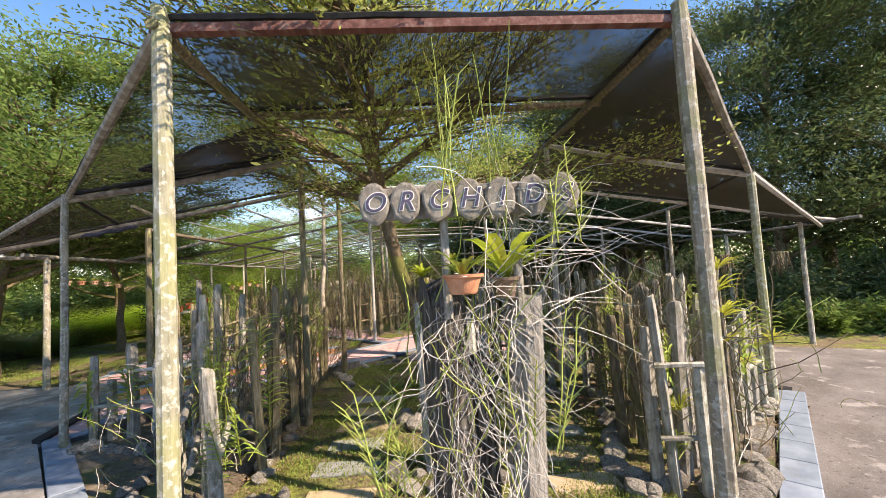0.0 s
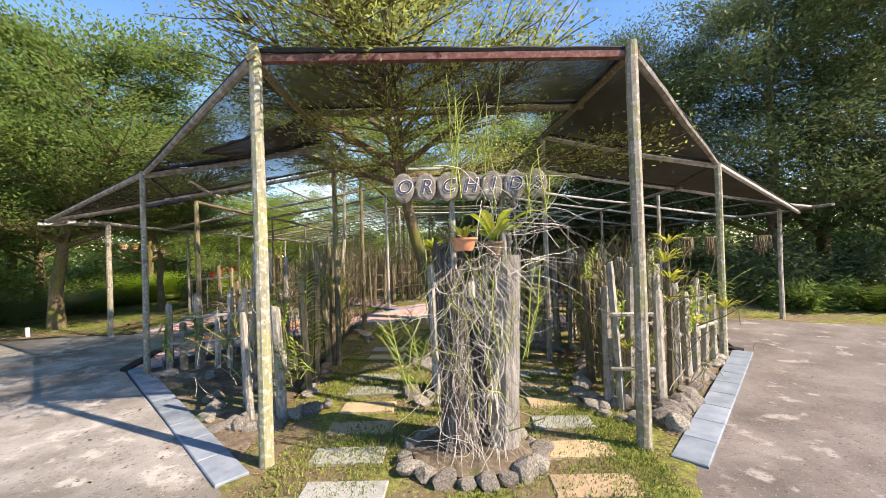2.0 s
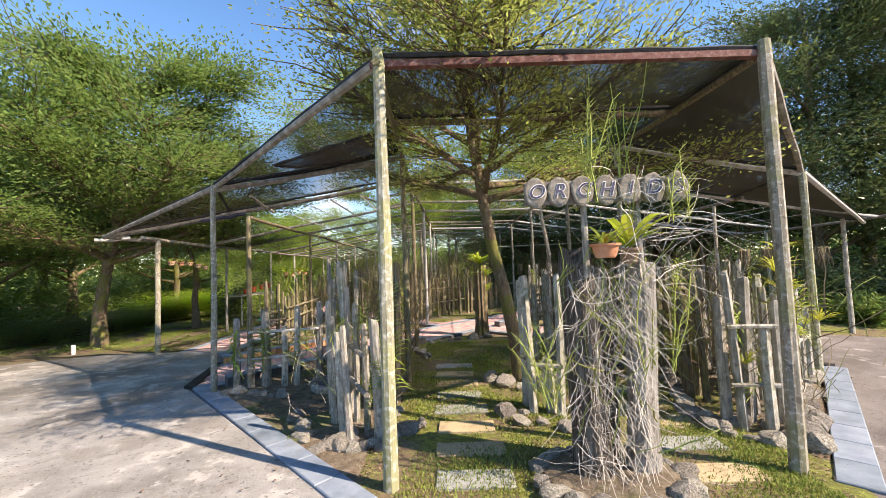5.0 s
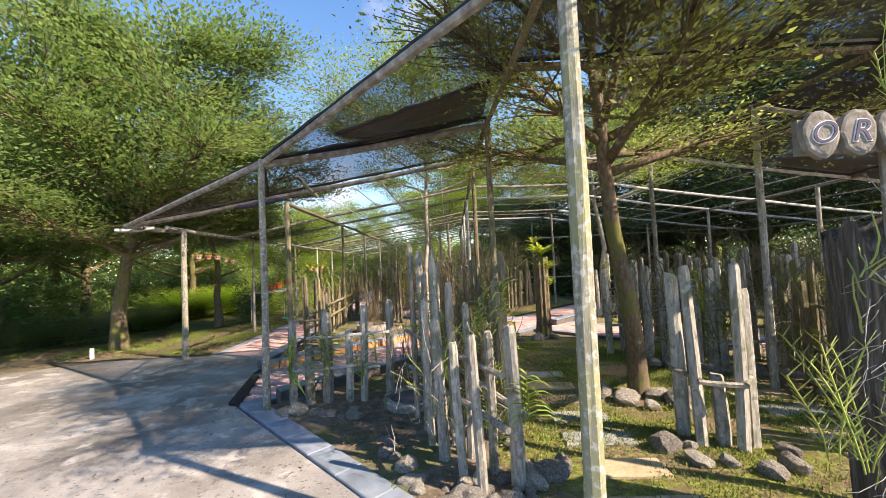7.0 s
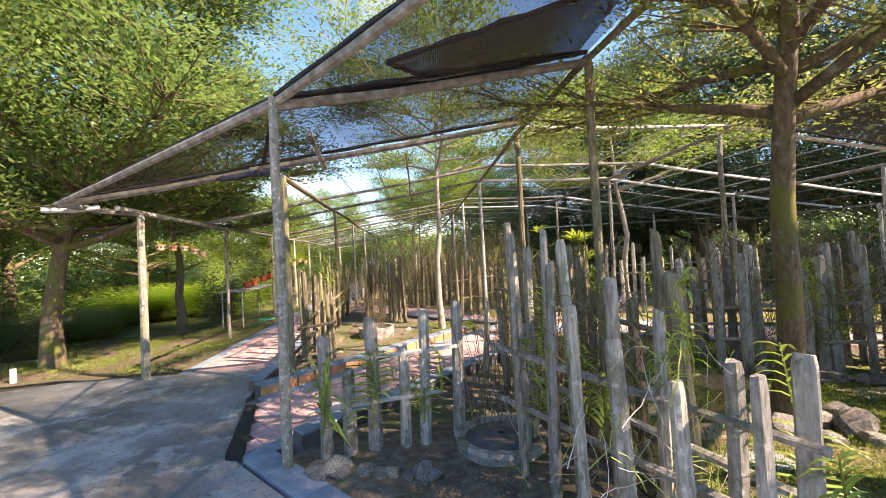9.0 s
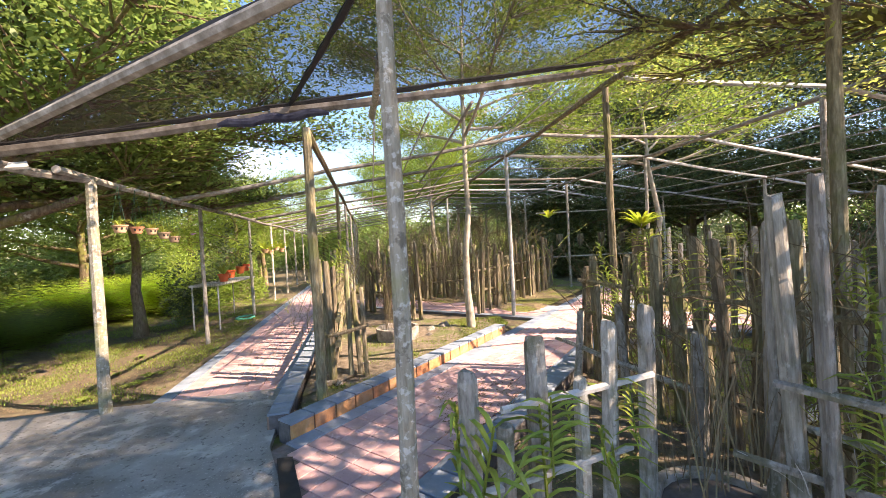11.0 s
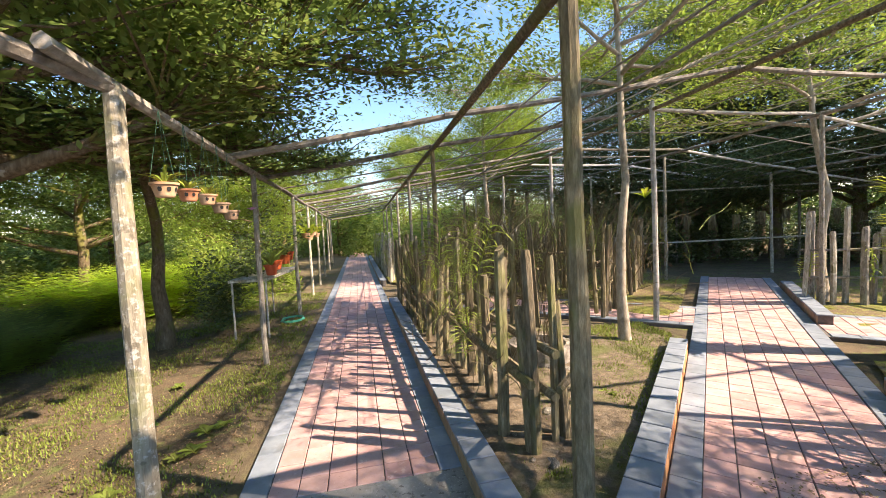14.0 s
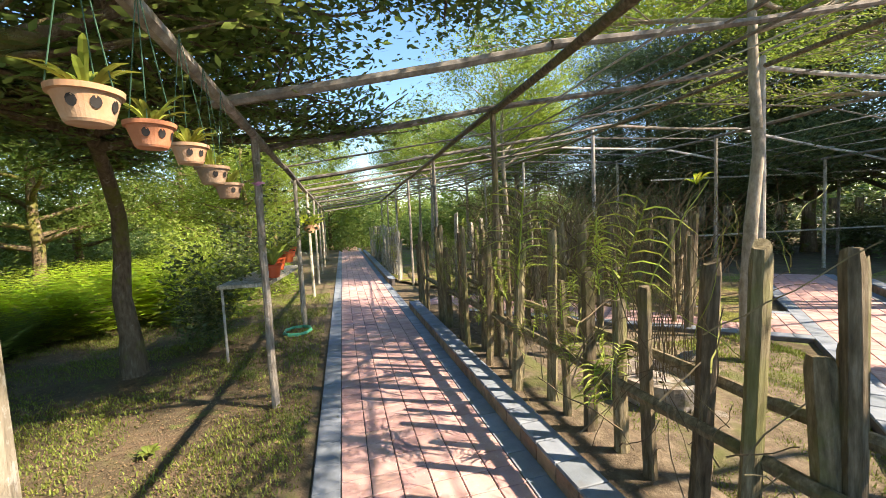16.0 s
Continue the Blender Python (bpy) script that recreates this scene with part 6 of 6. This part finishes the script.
bush("undergrowth_path_end", "dense dark growth at the end of the beds", [(brng.uniform(0.5, 7.0), 15.5 + brng.uniform(-0.6, 1.5), 1.0, brng.uniform(1.6, 3.0)) for _ in range(16)], 0.12, 2200, M["leaf_dark"], 37)
bush("sunlit_shrub", "bright green leafy shrub on the lawn", [(-8.6, 12.4, 0.7, 1.4), (-9.2, 13.3, 0.8, 1.5), (-8.2, 14.5, 0.7, 1.3)], 0.08, 4200, M["leaf_bright"], 34)
vine = np.random.default_rng(38)
vine_at = np.concatenate([np.array([tuple(q) for q in wander(random.Random(500 + k), (-8.0 + 0.1 * (k % 3), 10.5 + 0.07 * k, 0.15), (0.06 * (k % 3 - 1), 0.03 * (k % 2), 1), 1.1 + 0.22 * k, 60, 0.12)]) for k in range(6)])
vine_at = vine_at[vine.integers(0, len(vine_at), 3600)] + vine.normal(size=(3600, 3)) * 0.11
part("climber", leaves("climber", vine_at, 0.065, M["leaf_dark"], 38, 0.4), label="dark glossy climber round a thin trunk", category="undergrowth", kind="stuff")
bush("roadside_shrub", "green ferny shrubs beside the concrete drive", [(7.0 + k * 0.8, 7.3 - k * 0.35 + 0.3 * (k % 2), 0.6, 0.55) for k in range(9)], 0.09, 1900, M["leaf_mid"], 35)


def fern_bed(name, label, n, box, L, mat, seed):
    """Arching fronds with paired leaflets."""
    rng = np.random.default_rng(seed)
    V, Q = [], []
    for _ in range(n):
        x, y = rng.uniform(box[0], box[2]), rng.uniform(box[1], box[3])
        if noise.noise(Vector((x * 0.9, y * 0.9, seed))) < -0.1:
            continue
        for _ in range(6):
            az, l = rng.uniform(0, 6.283), L * rng.uniform(0.6, 1.1)
            d = np.array([math.cos(az), math.sin(az), 0.0])
            s = np.array([-d[1], d[0], 0.0])
            for k in np.linspace(0.15, 1.0, 9):
                p = np.array([x, y, 0.0]) + d * l * (0.2 * k + 0.25 * k * k) + np.array([0, 0, l * (1.2 * k - 0.5 * k * k)])
                w = l * 0.2 * (1.05 - k) + 0.01
                for sg in (-1, 1):
                    b = len(V)
                    V += [p, p + s * sg * w + d * 0.02, p + s * sg * w * 0.95 + d * 0.05, p + d * 0.05]
                    Q.append((b, b + 1, b + 2, b + 3))
    return part(name, mesh_from_arrays(name, np.array(V), np.array(Q), mat), label=label, category="ferns", kind="stuff")


fern_bed("fern_bed", "lime green ferns, sunlight put into their bright colour", 420, (-12.4, 11.4, -8.9, 16.5), 1.3, M["leaf_lime_lit"], 41)
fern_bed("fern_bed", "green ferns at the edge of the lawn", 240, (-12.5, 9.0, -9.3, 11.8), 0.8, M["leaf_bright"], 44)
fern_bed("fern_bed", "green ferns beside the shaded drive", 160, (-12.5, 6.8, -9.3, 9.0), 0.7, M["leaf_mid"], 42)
fern_bed("fern_bed", "green ferns along the drive", 260, (6.6, 6.0, 11.5, 8.2), 0.65, M["leaf_bright"], 43)


def blades(name, label, n, poly_test, box, h, mat, seed, flat=False):
    """Grass blades, or dry leaves lying flat."""
    rng = np.random.default_rng(seed)
    fray = random.Random(seed)
    pts = rng.uniform((box[0], box[1]), (box[2], box[3]), size=(n * 3, 2))
    keep = np.array([poly_test(x, y) and (flat or noise.noise(Vector((x * 1.3, y * 1.3, seed))) + 0.4 * noise.noise(Vector((x * 4.1, y * 4.1, seed))) + fray.uniform(-0.35, 0.35) > 0.02) for x, y in pts])
    pts = pts[keep][:n]
    n = len(pts)
    az = rng.uniform(0, 6.283, n)
    d = np.stack([np.cos(az), np.sin(az), np.zeros(n)], 1)
    s = np.stack([-d[:, 1], d[:, 0], np.zeros(n)], 1)
    p = np.concatenate([pts, np.full((n, 1), 0.012)], 1)
    k = h * rng.uniform(0.5, 1.3, (n, 1))
    v = np.empty((n, 4, 3))
    if flat:
        up = np.array([0, 0, 1.0]) * rng.uniform(0.1, 0.4, (n, 1)) * k
        v[:, 0], v[:, 1], v[:, 2], v[:, 3] = p - d * k * 0.5, p + s * k * 0.28 + up, p + d * k * 0.5, p - s * k * 0.28 + up * 0.3
    else:
        up = np.array([0, 0, 1.0]) * k
        w = 0.0045
        v[:, 0], v[:, 1], v[:, 2], v[:, 3] = p - s * w, p + s * w, p + s * w * 0.3 + up + d * k * 0.5, p - s * w * 0.3 + up + d * k * 0.5
    return part(name, mesh_from_arrays(name, v.reshape(-1, 3), np.arange(n * 4).reshape(-1, 4), mat), label=label, category="grass" if not flat else "dry leaves", kind="stuff")


blades("moss_grass", "short green grass among stepping slabs", 44000, lambda x, y: -1.25 - 0.2 * (y > 2) < x < 1.3 + 0.1 * (y > 2), (-1.5, 1.33, 1.5, 6.5), 0.017, M["grass"], 51)
blades("lawn_grass", "thin grass on the shaded lawn", 50000, lambda x, y: x < -6.2 - 0.08 * (y - 6.4), (-10.5, 6.45, -6.15, 14), 0.02, M["grass"], 52)
blades("leaf_litter", "dry brown leaves lying on the lawn", 46000, lambda x, y: x < -6.3 - 0.08 * (y - 6.4), (-10.5, 6.45, -6.15, 13), 0.015, M["litter"], 53, True)
blades("leaf_litter", "dry brown leaves lying on the planting beds", 14000, lambda x, y: abs(x) > 1.3 and abs(x) < 0.1 + y * 0.92 - 0.15 and abs(x) < 3.5, (-3.6, 1.8, 3.5, 6.0), 0.022, M["litter"], 54, True)
blades("wedge_grass", "short grass and weeds in the wedge bed", 20000, lambda x, y: y > 6.2 and x > -4.6 and x < -4.5 + (y - 5.6) * 0.9, (-4.6, 6.0, -2.0, 9.0), 0.03, M["grass"], 55)
blades("leaf_litter", "dry leaves fallen on the moss path", 3500, lambda x, y: abs(x) < 1.4, (-1.4, 1.35, 1.4, 6.5), 0.018, M["litter"], 57, True)
blades("leaf_litter", "a few dry leaves blown on the drive", 260, lambda x, y: y < 1.2 or x > 1.7 + (y - 1.6) or x < -1.6 - (y - 1.6) * 1.1, (-8, -1, 6, 5.5), 0.03, M["litter"], 58, True)
blades("leaf_litter", "dry leaves in the wedge bed", 9000, lambda x, y: x > -4.75 and x < -4.5 + (y - 5.6) * 0.9, (-4.75, 5.6, -2.0, 9.0), 0.018, M["litter"], 56, True)

# ---- tiled paths and kerbs, piece by piece ----
tiled_path("path_straight", "straight path of pink clay tiles with blue-grey edging", lp, LU, (0.0, 27.0), 0.152, (0.075, 1.172), (0.0, 7.9))
tiled_path("path_diagonal", "pink clay tile path running diagonally into the garden", dp, DU, (-1.05, 9.2), 0.15, (0.075, 1.175), (-1.1, 7.2),
           lambda s, o, p: s < -0.36 - 0.45 * o)
tiled_path("path_crossing", "pink clay tile path crossing between beds", cp, CU, (0.2, 11.6), -0.47, (-0.55, 0.55), (4.0, 8.0),
           lambda s, o, p: -0.02 < (p - DO).dot(DN) < 1.26 or (p - LO).dot(LN) < 1.3, top=0.002)
kerb("kerb_straight", "raised kerb with blue-grey caps and brown face beside the fence", lp, LU, -0.95, 5.35, 1.31, face=-1, mat="brick_dull")
kerb("kerb_straight_far", "raised kerb with blue-grey caps along the far path", lp, LU, 8.2, 20.0, 1.31, face=-1, mat="brick_dull")
kerb("kerb_wedge", "raised kerb with blue-grey caps and orange clay facing", dp, DU, -0.28, 3.25, -0.09, face=1)
kerb("kerb_inner", "raised blue-grey kerb along the diagonal path", dp, DU, -0.6, 2.75, 1.345, face=-1, mat="brick_dull")
kerb("kerb_far_right", "raised blue-grey kerb along the far diagonal path", dp, DU, 5.0, 8.0, 1.345, face=-1, mat="brick_dull")
